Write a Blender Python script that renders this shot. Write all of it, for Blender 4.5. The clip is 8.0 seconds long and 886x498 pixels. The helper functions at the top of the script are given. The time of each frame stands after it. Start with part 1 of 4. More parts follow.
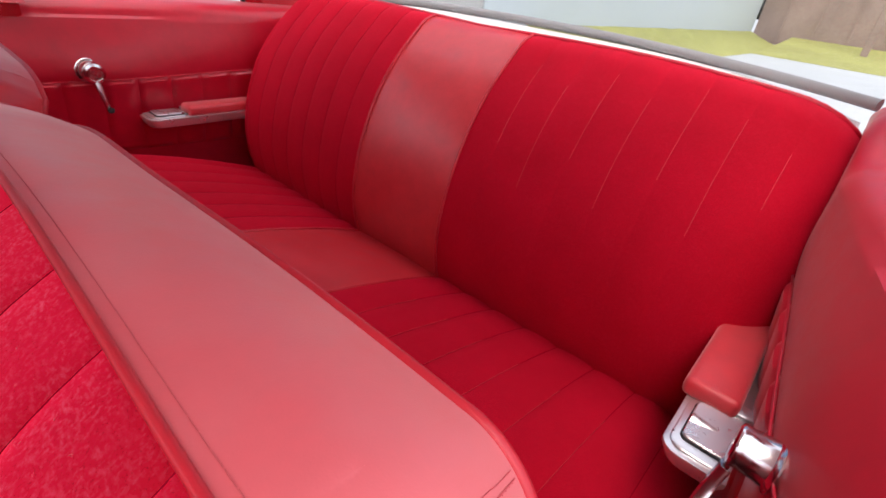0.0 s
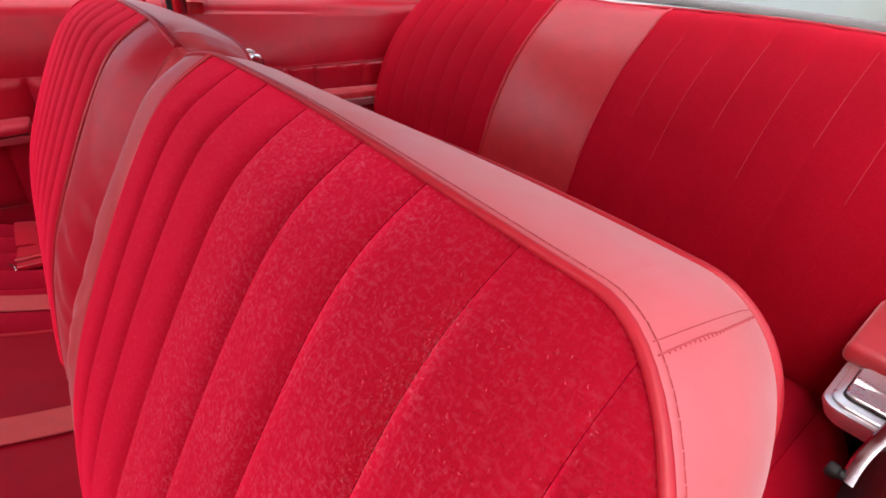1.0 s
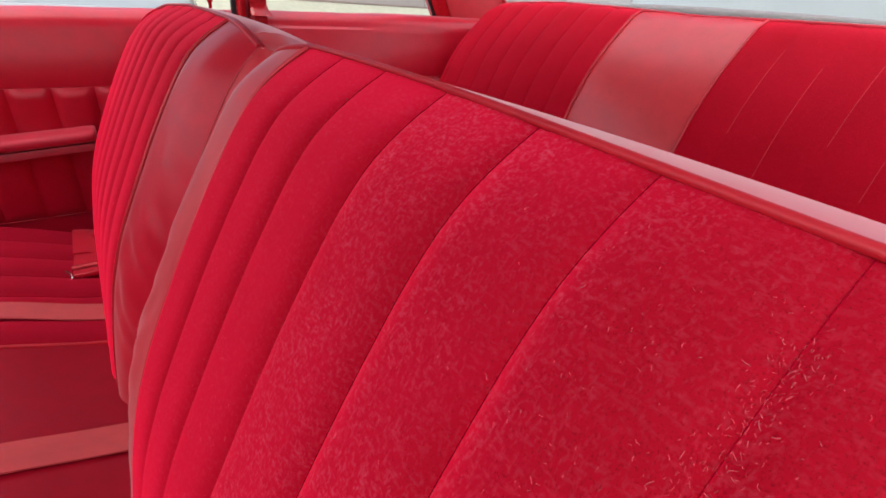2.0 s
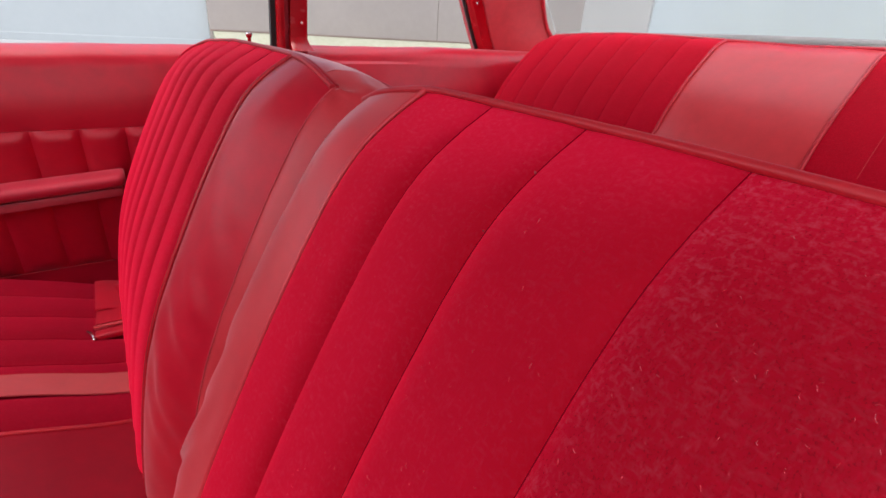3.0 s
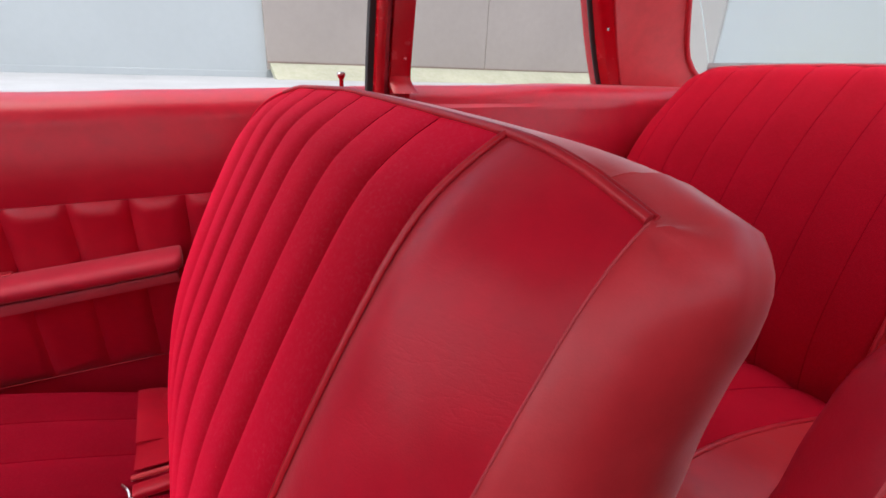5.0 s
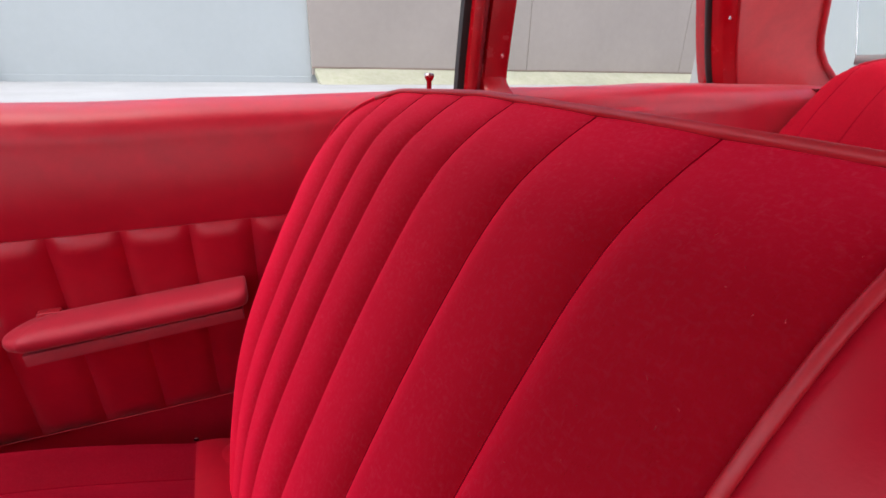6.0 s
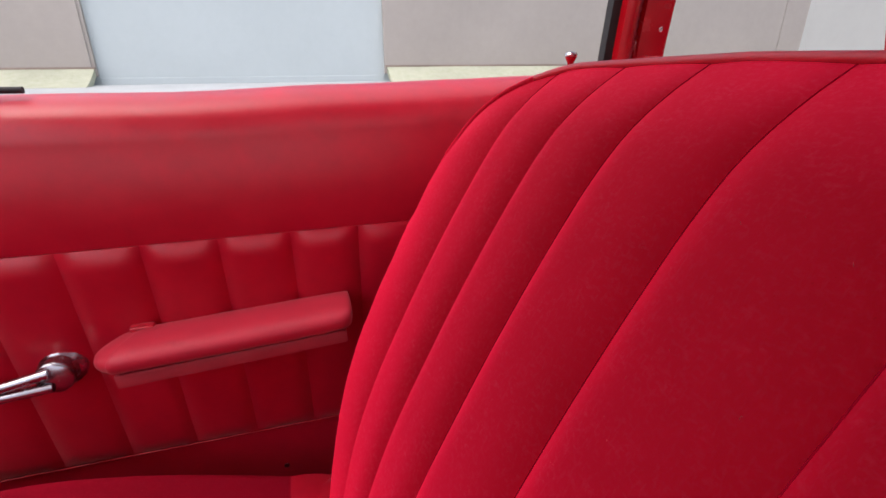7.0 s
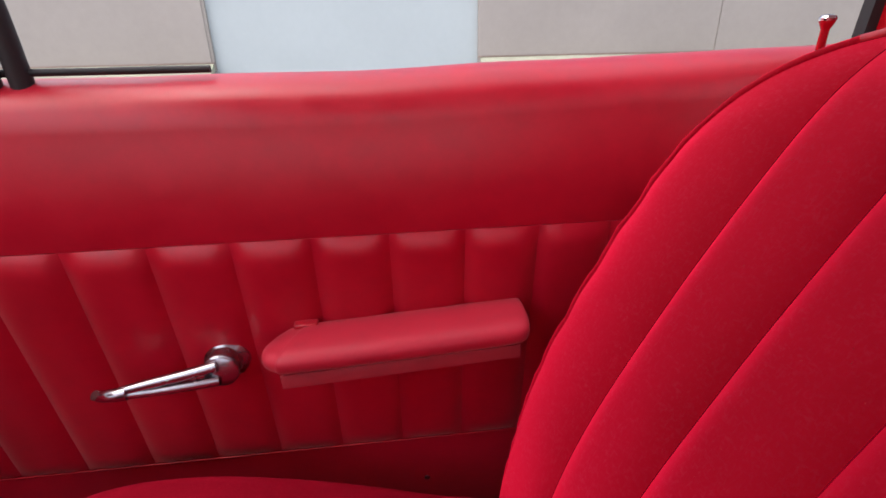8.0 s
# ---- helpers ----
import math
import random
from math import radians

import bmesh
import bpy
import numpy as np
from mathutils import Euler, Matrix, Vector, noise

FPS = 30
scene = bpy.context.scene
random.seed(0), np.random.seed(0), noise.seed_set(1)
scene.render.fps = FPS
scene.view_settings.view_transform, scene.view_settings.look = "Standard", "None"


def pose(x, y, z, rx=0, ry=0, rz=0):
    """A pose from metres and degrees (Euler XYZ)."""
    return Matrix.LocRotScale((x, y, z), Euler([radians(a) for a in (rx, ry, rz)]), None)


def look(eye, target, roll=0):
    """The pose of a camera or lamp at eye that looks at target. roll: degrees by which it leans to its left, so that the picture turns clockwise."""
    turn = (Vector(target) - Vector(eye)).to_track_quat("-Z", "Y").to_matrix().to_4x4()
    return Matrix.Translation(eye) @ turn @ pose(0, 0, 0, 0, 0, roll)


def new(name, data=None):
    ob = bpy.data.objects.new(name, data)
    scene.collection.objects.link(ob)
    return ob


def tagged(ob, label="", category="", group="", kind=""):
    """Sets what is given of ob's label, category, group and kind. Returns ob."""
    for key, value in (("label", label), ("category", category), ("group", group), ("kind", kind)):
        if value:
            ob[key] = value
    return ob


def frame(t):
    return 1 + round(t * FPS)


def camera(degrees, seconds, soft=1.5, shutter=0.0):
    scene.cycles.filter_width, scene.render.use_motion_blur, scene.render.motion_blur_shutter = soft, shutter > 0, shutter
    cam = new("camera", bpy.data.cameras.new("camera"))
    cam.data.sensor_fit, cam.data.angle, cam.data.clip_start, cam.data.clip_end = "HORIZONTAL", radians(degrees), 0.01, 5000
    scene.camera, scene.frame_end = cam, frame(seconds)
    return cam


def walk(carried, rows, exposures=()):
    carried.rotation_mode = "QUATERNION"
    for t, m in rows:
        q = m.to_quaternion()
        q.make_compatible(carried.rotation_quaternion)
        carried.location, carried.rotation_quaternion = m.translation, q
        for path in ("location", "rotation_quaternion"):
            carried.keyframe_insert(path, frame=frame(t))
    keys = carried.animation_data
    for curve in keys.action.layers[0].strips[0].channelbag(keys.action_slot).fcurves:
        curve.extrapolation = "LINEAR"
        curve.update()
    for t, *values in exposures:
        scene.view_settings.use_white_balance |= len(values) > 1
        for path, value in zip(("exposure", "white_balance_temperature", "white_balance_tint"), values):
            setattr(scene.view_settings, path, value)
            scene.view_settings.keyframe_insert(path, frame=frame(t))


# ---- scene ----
cam = camera(85.4, 8.0, soft=1.7)
PATH = [
    (0, (0.0, -0.63, 0.882), (1.376, 0.434, -0.107), 7.8),
    (0.5, (-0.06, -0.63, 0.861), (1.182, 0.571, -0.146), 5.8),
    (1, (-0.101, -0.629, 0.841), (1.025, 0.679, -0.169), 4.7),
    (1.5, (-0.119, -0.607, 0.818), (0.959, 0.761, -0.166), 4.4),
    (2, (-0.128, -0.55, 0.803), (0.931, 0.868, -0.13), 4.7),
    (3.5, (-0.142, -0.311, 0.792), (0.893, 1.203, -0.005), 3.5),
    (4, (-0.137, -0.219, 0.796), (0.873, 1.324, 0.021), 3.5),
    (5.5, (-0.124, 0.01, 0.791), (0.732, 1.656, 0.044), 2.2),
    (6, (-0.145, 0.095, 0.783), (0.634, 1.778, 0.036), 1.6),
    (6.5, (-0.158, 0.169, 0.773), (0.501, 1.902, 0.024), 0.9),
    (7, (-0.179, 0.228, 0.76), (0.35, 2.001, -0.001), 0.1),
    (7.5, (-0.214, 0.281, 0.753), (0.152, 2.09, -0.017), -0.7),
    (8, (-0.268, 0.32, 0.743), (-0.073, 2.148, -0.045), -1.2),
]
walk(cam, [(t, look(eye, target, roll)) for t, eye, target, roll in PATH], [(0.0, 0.96, 6250, 17), (1.0, 0.92, 6250, 17), (2.2, 0.91, 6250, 17), (4.0, 0.91, 6250, 17), (5.5, 0.80, 6250, 17), (8.0, 0.84, 6250, 18)])

# ---- world, sun, exposure ----
world = bpy.data.worlds.new("sky")
scene.world = world
world.use_nodes = True
wn = world.node_tree.nodes
sky = wn.new("ShaderNodeTexSky")
sky.sky_type = "NISHITA"
sky.sun_disc = False
sky.sun_elevation = radians(63)
sky.sun_rotation = radians(255)
sky.air_density, sky.dust_density, sky.ozone_density = 1.0, 6.0, 0.6
world.node_tree.links.new(sky.outputs[0], wn["Background"].inputs[0])
wn["Background"].inputs[1].default_value = 0.105
sun_data = bpy.data.lights.new("sun", "SUN")
sun_data.energy, sun_data.angle, sun_data.color = 1.95, radians(160), (1.0, 0.97, 0.93)
sun = new("sun", sun_data)
sun.matrix_world = look((-1.9, -1.7, 3.3), (0, 0, 0))

# ---- materials ----


def material(name, rough=0.5, metal=0.0, base=(0.5, 0.5, 0.5)):
    m = bpy.data.materials.new(name)
    m.use_nodes = True
    b = m.node_tree.nodes["Principled BSDF"]
    b.inputs["Roughness"].default_value = rough
    b.inputs["Metallic"].default_value = metal
    b.inputs["Base Color"].default_value = (*base, 1)
    return m, m.node_tree.nodes, m.node_tree.links, b


def noise_node(nodes, links, scale, detail=4.0, stretch=(1, 1, 1), rough=0.55):
    co = nodes.new("ShaderNodeTexCoord")
    mp = nodes.new("ShaderNodeMapping")
    mp.inputs["Scale"].default_value = stretch
    n = nodes.new("ShaderNodeTexNoise")
    n.inputs["Scale"].default_value = scale
    n.inputs["Detail"].default_value = detail
    n.inputs["Roughness"].default_value = rough
    links.new(co.outputs["Object"], mp.inputs["Vector"])
    links.new(mp.outputs["Vector"], n.inputs["Vector"])
    return n.outputs["Fac"]


def ramp(nodes, links, fac, stops):
    r = nodes.new("ShaderNodeValToRGB")
    el = r.color_ramp.elements
    while len(el) < len(stops):
        el.new(0.5)
    for e, (p, c) in zip(el, stops):
        e.position, e.color = p, (*c, 1)
    links.new(fac, r.inputs["Fac"])
    return r.outputs["Color"]


def mixed(nodes, links, fac, a, b, mode="MIX"):
    x = nodes.new("ShaderNodeMix")
    x.data_type, x.blend_type = "RGBA", mode
    for value, slot in ((fac, 0), (a, 6), (b, 7)):
        if isinstance(value, (int, float)):
            x.inputs[slot].default_value = value
        elif isinstance(value, tuple):
            x.inputs[slot].default_value = (*value, 1)
        else:
            links.new(value, x.inputs[slot])
    return x.outputs[2]


def bump(nodes, links, b, height, strength, distance=0.002, under=None):
    n = nodes.new("ShaderNodeBump")
    n.inputs["Strength"].default_value = strength
    n.inputs["Distance"].default_value = distance
    links.new(height, n.inputs["Height"])
    if under is not None:
        links.new(under, n.inputs["Normal"])
    links.new(n.outputs["Normal"], b.inputs["Normal"])
    return n.outputs["Normal"]


def make_cloth(name, dark, light, fuzz, sheen=0.35, pile=0.55):
    """Napped cloth: matted strands over a deep ground, thicker in some patches than in others."""
    m, n, l, b = material(name, 0.85)
    big = noise_node(n, l, 9, 3)
    patch = noise_node(n, l, 45, 4, rough=0.6)
    fine = noise_node(n, l, 1500, 2, (1, 1, 0.5))
    strand_a = noise_node(n, l, 400, 3, (1.2, 1.5, 0.35), 0.55)
    strand_b = noise_node(n, l, 450, 3, (1.0, 0.5, 1.1), 0.55)
    col = ramp(n, l, big, [(0.3, dark), (0.7, light)])
    both = n.new("ShaderNodeMath")
    both.operation = "MAXIMUM"
    l.new(strand_a, both.inputs[0])
    l.new(strand_b, both.inputs[1])
    speck = ramp(n, l, both.outputs[0], [(0.52, (0, 0, 0)), (0.78, (1, 1, 1))])
    amount = ramp(n, l, patch, [(0.35, (pile * 0.35,) * 3), (0.68, (pile,) * 3)])
    fac = mixed(n, l, 1.0, speck, amount, "MULTIPLY")
    low = n.new("ShaderNodeMath")
    low.operation = "MULTIPLY"
    low.inputs[1].default_value = 0.40
    l.new(fac, low.inputs[0])
    col = mixed(n, l, low.outputs[0], col, fuzz)
    grain = ramp(n, l, fine, [(0.3, (0.84 - 0.3 * pile,) * 3), (0.7, (1.08 + 0.2 * pile,) * 3)])
    col = mixed(n, l, 1.0, col, grain, "MULTIPLY")
    l.new(col, b.inputs["Base Color"])
    nap = n.new("ShaderNodeBsdfSheen")
    nap.distribution = "ASHIKHMIN"
    tuft = mixed(n, l, fac, (0.86 * sheen, 0.012 * sheen, 0.066 * sheen), (1.9 * sheen, 0.36 * sheen, 0.52 * sheen))
    l.new(mixed(n, l, 1.0, tuft, grain, "MULTIPLY"), nap.inputs["Color"])
    nap.inputs["Roughness"].default_value = 0.52
    both_lobes = n.new("ShaderNodeAddShader")
    l.new(b.outputs[0], both_lobes.inputs[0])
    l.new(nap.outputs[0], both_lobes.inputs[1])
    l.new(both_lobes.outputs[0], n["Material Output"].inputs["Surface"])
    b.inputs["Specular IOR Level"].default_value = 0.12
    u = bump(n, l, b, both.outputs[0], 0.22, 0.0012)
    bump(n, l, b, fine, 0.3, 0.0005, u)
    return m


def make_vinyl(name, dark, light, rough=0.42, wrinkle=0.15, fine=0.0, dust_gloss=0.0):
    """Grained vinyl with smudges and creases; its sheen weight pales it at flat angles, for settled dust and in place
    of reflected sky.
    """
    m, n, l, b = material(name, rough)
    b.inputs["Sheen Weight"].default_value = dust_gloss
    b.inputs["Sheen Roughness"].default_value = 0.40
    b.inputs["Sheen Tint"].default_value = (1.0, 0.78, 0.76, 1)
    big = noise_node(n, l, 6, 3)
    smudge = noise_node(n, l, 28, 5, (1, 1, 1), 0.65)
    grain = noise_node(n, l, 900, 2)
    crease = noise_node(n, l, 40, 4, (1, 1, 2.2))
    col = ramp(n, l, big, [(0.3, dark), (0.7, light)])
    dirt = ramp(n, l, smudge, [(0.3, (0.88, 0.88, 0.88)), (0.7, (1.08, 1.08, 1.08))])
    l.new(mixed(n, l, 1.0, col, dirt, "MULTIPLY"), b.inputs["Base Color"])
    r = ramp(n, l, smudge, [(0.25, (rough - 0.07,) * 3), (0.75, (rough + 0.1,) * 3)])
    l.new(r, b.inputs["Roughness"])
    u = bump(n, l, b, crease, wrinkle * 0.5, 0.003)
    if fine:
        # thin slanting creases, only here and there
        lines = noise_node(n, l, 55, 3, (1.0, 0.7, 3.2), 0.5)
        where = ramp(n, l, noise_node(n, l, 14, 2), [(0.48, (0, 0, 0)), (0.62, (1, 1, 1))])
        cut = ramp(n, l, lines, [(0.44, (1, 1, 1)), (0.50, (0, 0, 0)), (0.56, (1, 1, 1))])
        u = bump(n, l, b, mixed(n, l, where, (1.0, 1.0, 1.0), cut), fine, 0.0012, u)
    bump(n, l, b, grain, 0.15, 0.0004, u)
    return m


CLOTH = make_cloth("red_cloth", (0.33, 0.0010, 0.011), (0.39, 0.0014, 0.017), (0.56, 0.07, 0.11), 0.92)
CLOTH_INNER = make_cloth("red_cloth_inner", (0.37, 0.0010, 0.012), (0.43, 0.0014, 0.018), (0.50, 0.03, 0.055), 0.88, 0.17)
CLOTH_CLEAN = make_cloth("red_cloth_clean", (0.30, 0.0008, 0.009), (0.36, 0.0012, 0.013), (0.46, 0.03, 0.07), 0.98, 0.16)
# the seat cloth darkened for the front cushion, in place of footwell shade
CLOTH_SHADED = make_cloth("red_cloth_shaded", (0.25, 0.0008, 0.012), (0.30, 0.0012, 0.016), (0.44, 0.03, 0.06), 0.22, 0.14)
CLOTH_REAR = make_cloth("red_cloth_rear", (0.40, 0.0008, 0.012), (0.46, 0.0012, 0.016), (0.54, 0.02, 0.045), 0.16, 0.2)
VINYL = make_vinyl("red_vinyl", (0.40, 0.004, 0.018), (0.46, 0.007, 0.025), 0.36)
VINYL.node_tree.nodes["Principled BSDF"].inputs["Specular IOR Level"].default_value = 0.42
VINYL_DEEP = make_vinyl("deep_red_vinyl", (0.48, 0.003, 0.020), (0.54, 0.006, 0.027), 0.36, 0.10, 0.05, dust_gloss=0.45)
VINYL_DEEP.node_tree.nodes["Principled BSDF"].inputs["Specular IOR Level"].default_value = 0.30
# red vinyl of the middle section with footwell shade put into its colour
VINYL_SHADED = make_vinyl("shaded_red_vinyl", (0.27, 0.003, 0.014), (0.32, 0.005, 0.018), 0.42, 0.10, 0.05)
VINYL_SHADED.node_tree.nodes["Principled BSDF"].inputs["Specular IOR Level"].default_value = 0.2
VINYL_SOFT = make_vinyl("soft_red_vinyl", (0.53, 0.026, 0.038), (0.59, 0.042, 0.050), 0.38, 0.12, dust_gloss=0.55)
VINYL_SOFT.node_tree.nodes["Principled BSDF"].inputs["Specular IOR Level"].default_value = 0.45
VINYL_REAR = make_vinyl("faded_rear_vinyl", (0.49, 0.020, 0.028), (0.54, 0.030, 0.038), 0.35, 0.06, 0.03)
VINYL_REAR.node_tree.nodes["Principled BSDF"].inputs["Specular IOR Level"].default_value = 0.6
VINYL_PALE = make_vinyl("faded_gloss_vinyl", (0.56, 0.030, 0.042), (0.61, 0.050, 0.060), 0.36, 0.10, dust_gloss=0.50)
# paler towards the driver's outer end: painted gloss on top of some fading
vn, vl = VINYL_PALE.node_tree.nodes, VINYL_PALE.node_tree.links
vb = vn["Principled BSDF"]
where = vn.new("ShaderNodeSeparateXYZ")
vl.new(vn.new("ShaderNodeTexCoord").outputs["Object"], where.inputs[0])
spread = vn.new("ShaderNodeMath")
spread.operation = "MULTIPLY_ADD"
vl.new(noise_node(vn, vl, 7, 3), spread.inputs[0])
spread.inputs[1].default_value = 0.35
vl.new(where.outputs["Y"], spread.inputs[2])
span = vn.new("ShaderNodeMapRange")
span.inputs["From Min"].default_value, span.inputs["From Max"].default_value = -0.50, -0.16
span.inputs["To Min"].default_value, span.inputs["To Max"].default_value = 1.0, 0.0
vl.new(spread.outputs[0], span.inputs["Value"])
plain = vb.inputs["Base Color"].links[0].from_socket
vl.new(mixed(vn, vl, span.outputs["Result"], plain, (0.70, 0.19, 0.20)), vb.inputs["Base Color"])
VINYL_PALE.node_tree.nodes["Principled BSDF"].inputs["Specular IOR Level"].default_value = 0.50
VINYL_PANEL = make_vinyl("red_panel_vinyl", (0.44, 0.0010, 0.016), (0.50, 0.0020, 0.022), 0.36, 0.06, dust_gloss=0.20)
VINYL_PANEL.node_tree.nodes["Principled BSDF"].inputs["Specular IOR Level"].default_value = 0.55
VINYL_DULL = make_vinyl("dull_red_vinyl", (0.44, 0.006, 0.028), (0.49, 0.010, 0.036), 0.55, 0.05, dust_gloss=0.2)
PIPING_PALE = make_vinyl("salmon_piping", (0.56, 0.036, 0.050), (0.62, 0.054, 0.066), 0.42, 0.05)
PIPING = make_vinyl("red_piping", (0.46, 0.011, 0.022), (0.51, 0.018, 0.030), 0.42, 0.05)
PAINT = make_vinyl("red_paint", (0.42, 0.002, 0.008), (0.46, 0.003, 0.010), 0.22, 0.0)
STRAP = make_vinyl("belt_webbing", (0.46, 0.055, 0.060), (0.52, 0.078, 0.078), 0.6, 0.1)
FADED_STRIP = make_vinyl("faded_strip", (0.36, 0.03, 0.045), (0.42, 0.04, 0.055), 0.45, 0.05)
STITCH = material("salmon_thread", 0.8, 0, (0.56, 0.09, 0.10))[0]
STITCH_PALE = material("pale_thread", 0.8, 0, (0.56, 0.10, 0.11))[0]
SEAM = material("dark_red_seam", 0.95, 0, (0.32, 0.002, 0.016))[0]
SEAM.node_tree.nodes["Principled BSDF"].inputs["Specular IOR Level"].default_value = 0.0
THREAD = material("dark_thread", 0.8, 0, (0.54, 0.075, 0.085))[0]


def make_chrome(name, base, rough, low=0.5, high=1.9):
    m, n, l, b = material(name, rough, 1.0, base)
    sm = noise_node(n, l, 60, 5)
    l.new(ramp(n, l, sm, [(0.3, (rough * low,) * 3), (0.75, (rough * high,) * 3)]), b.inputs["Roughness"])
    return m


CHROME = make_chrome("worn_chrome", (0.62, 0.60, 0.60), 0.16, 0.7, 1.5)
AGED = make_chrome("aged_chrome", (0.40, 0.39, 0.42), 0.25, 0.85, 1.2)
LID = make_chrome("dull_chrome", (0.72, 0.70, 0.70), 0.30, 0.7, 1.4)
SATIN = make_chrome("brushed_metal", (0.70, 0.70, 0.70), 0.30, 0.9, 1.12)
for metal, amount in ((SATIN, 0.85), (LID, 0.9)):
    metal.node_tree.nodes["Principled BSDF"].inputs["Metallic"].default_value = amount
DARK_TRIM = material("dark_brown_trim", 0.35, 0, (0.055, 0.028, 0.024))[0]
BLACK = material("black_rubber", 0.6, 0, (0.012, 0.012, 0.012))[0]
GASKET = material("grey_rubber_gasket", 0.6, 0, (0.22, 0.22, 0.22))[0]


def plain_noise(name, a, c, scale, rough, strength=0.2, dist=0.004, tones=(0.85, 1.1)):
    m, n, l, b = material(name, rough)
    f = noise_node(n, l, scale, 8, rough=0.65)
    big = noise_node(n, l, scale / 11, 3)
    col = ramp(n, l, f, [(0.3, a), (0.7, c)])
    tone = ramp(n, l, big, [(0.3, (tones[0],) * 3), (0.7, (tones[1],) * 3)])
    l.new(mixed(n, l, 1.0, col, tone, "MULTIPLY"), b.inputs["Base Color"])
    bump(n, l, b, f, strength, dist)
    return m


CARPET = plain_noise("dark_red_carpet", (0.10, 0.004, 0.008), (0.16, 0.008, 0.012), 260, 0.95, 0.6, 0.004)
HEADLINER = plain_noise("white_headliner", (0.80, 0.77, 0.74), (0.84, 0.81, 0.78), 300, 0.8)
SHELF = plain_noise("pale_shelf_board", (0.62, 0.60, 0.58), (0.72, 0.70, 0.68), 120, 0.7)
CONCRETE = plain_noise("concrete", (0.37, 0.405, 0.405), (0.41, 0.445, 0.445), 6, 0.9, 0.2, 0.01, (0.93, 1.05))
DRY_GRASS = plain_noise("bleached_grass", (0.38, 0.41, 0.29), (0.45, 0.47, 0.36), 5, 0.95, 0.6, 0.05)
GRASS = plain_noise("dry_grass", (0.22, 0.24, 0.06), (0.36, 0.36, 0.12), 5, 0.95, 0.8, 0.05)
BEIGE = plain_noise("beige_board", (0.34, 0.308, 0.275), (0.365, 0.33, 0.296), 3, 0.8, 0.05, 0.004, (0.94, 1.04))
RIBBED = plain_noise("ribbed_cloth", (0.30, 0.010, 0.020), (0.38, 0.018, 0.03), 400, 0.8, 0.4, 0.002)
LINT = material("lint", 0.9, 0, (0.58, 0.09, 0.12))[0]
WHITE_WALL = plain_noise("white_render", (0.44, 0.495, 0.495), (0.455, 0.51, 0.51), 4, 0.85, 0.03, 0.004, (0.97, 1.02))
# white render darkened for the end wall, to cancel its brighter lighting
WHITE_WALL_DIMMED = plain_noise("dimmed_white_render", (0.305, 0.315, 0.30), (0.325, 0.335, 0.32), 4, 0.85, 0.03, 0.004, (0.97, 1.02))
BROWN = plain_noise("brown_wall", (0.26, 0.19, 0.16), (0.32, 0.25, 0.21), 8, 0.9)
GLASS, gn, gl, gb = material("window_glass", 0.02, 0, (0.95, 0.97, 0.97))
gb.inputs["Transmission Weight"].default_value = 1.0
gb.inputs["IOR"].default_value = 1.1

# ---- mesh helpers ----


def part(name, data, mat, parent=None, label=""):
    """Links mesh data, or a bmesh, as one object under a thing or a part."""
    if isinstance(data, bmesh.types.BMesh):
        me = bpy.data.meshes.new(name)
        data.to_mesh(me)
        data.free()
    else:
        me = data
    if mat and not me.materials:
        me.materials.append(mat)
    ob = new(name, me)
    ob.parent = parent
    if label:
        tagged(ob, label)
    return ob


def thing(name, label, category, at=(0, 0, 0), group="", kind=""):
    ob = new(name)
    ob.empty_display_size = 0.05
    return tagged(ob, label, category, group, kind)


def solid(verts, faces, smooth=True, sharp=40):
    me = bpy.data.meshes.new("m")
    me.from_pydata([tuple(map(float, v)) for v in verts], [], faces)
    bm = bmesh.new()
    bm.from_mesh(me)
    bmesh.ops.recalc_face_normals(bm, faces=bm.faces)
    bm.to_mesh(me)
    bm.free()
    if smooth:
        me.polygons.foreach_set("use_smooth", [True] * len(me.polygons))
        me.set_sharp_from_angle(angle=radians(sharp))
    return me


def shell(front, back):
    """A closed solid between two equal grids of points (rows x columns x 3)."""
    front, back = np.asarray(front, float), np.asarray(back, float)
    r, c = front.shape[:2]
    n = r * c
    verts = np.concatenate([front.reshape(-1, 3), back.reshape(-1, 3)])
    faces = []
    for i in range(r - 1):
        for j in range(c - 1):
            a = i * c + j
            faces.append((a, a + 1, a + c + 1, a + c))
            faces.append((n + a, n + a + c, n + a + c + 1, n + a + 1))
    rim = [j for j in range(c)] + [i * c + c - 1 for i in range(1, r)]
    rim += [(r - 1) * c + j for j in range(c - 2, -1, -1)] + [i * c for i in range(r - 2, 0, -1)]
    for a, b in zip(rim, rim[1:] + rim[:1]):
        faces.append((a, n + a, n + b, b))
    return solid(verts, faces)


def slab(front, offset):
    front = np.asarray(front, float)
    return shell(front, front + np.asarray(offset, float))


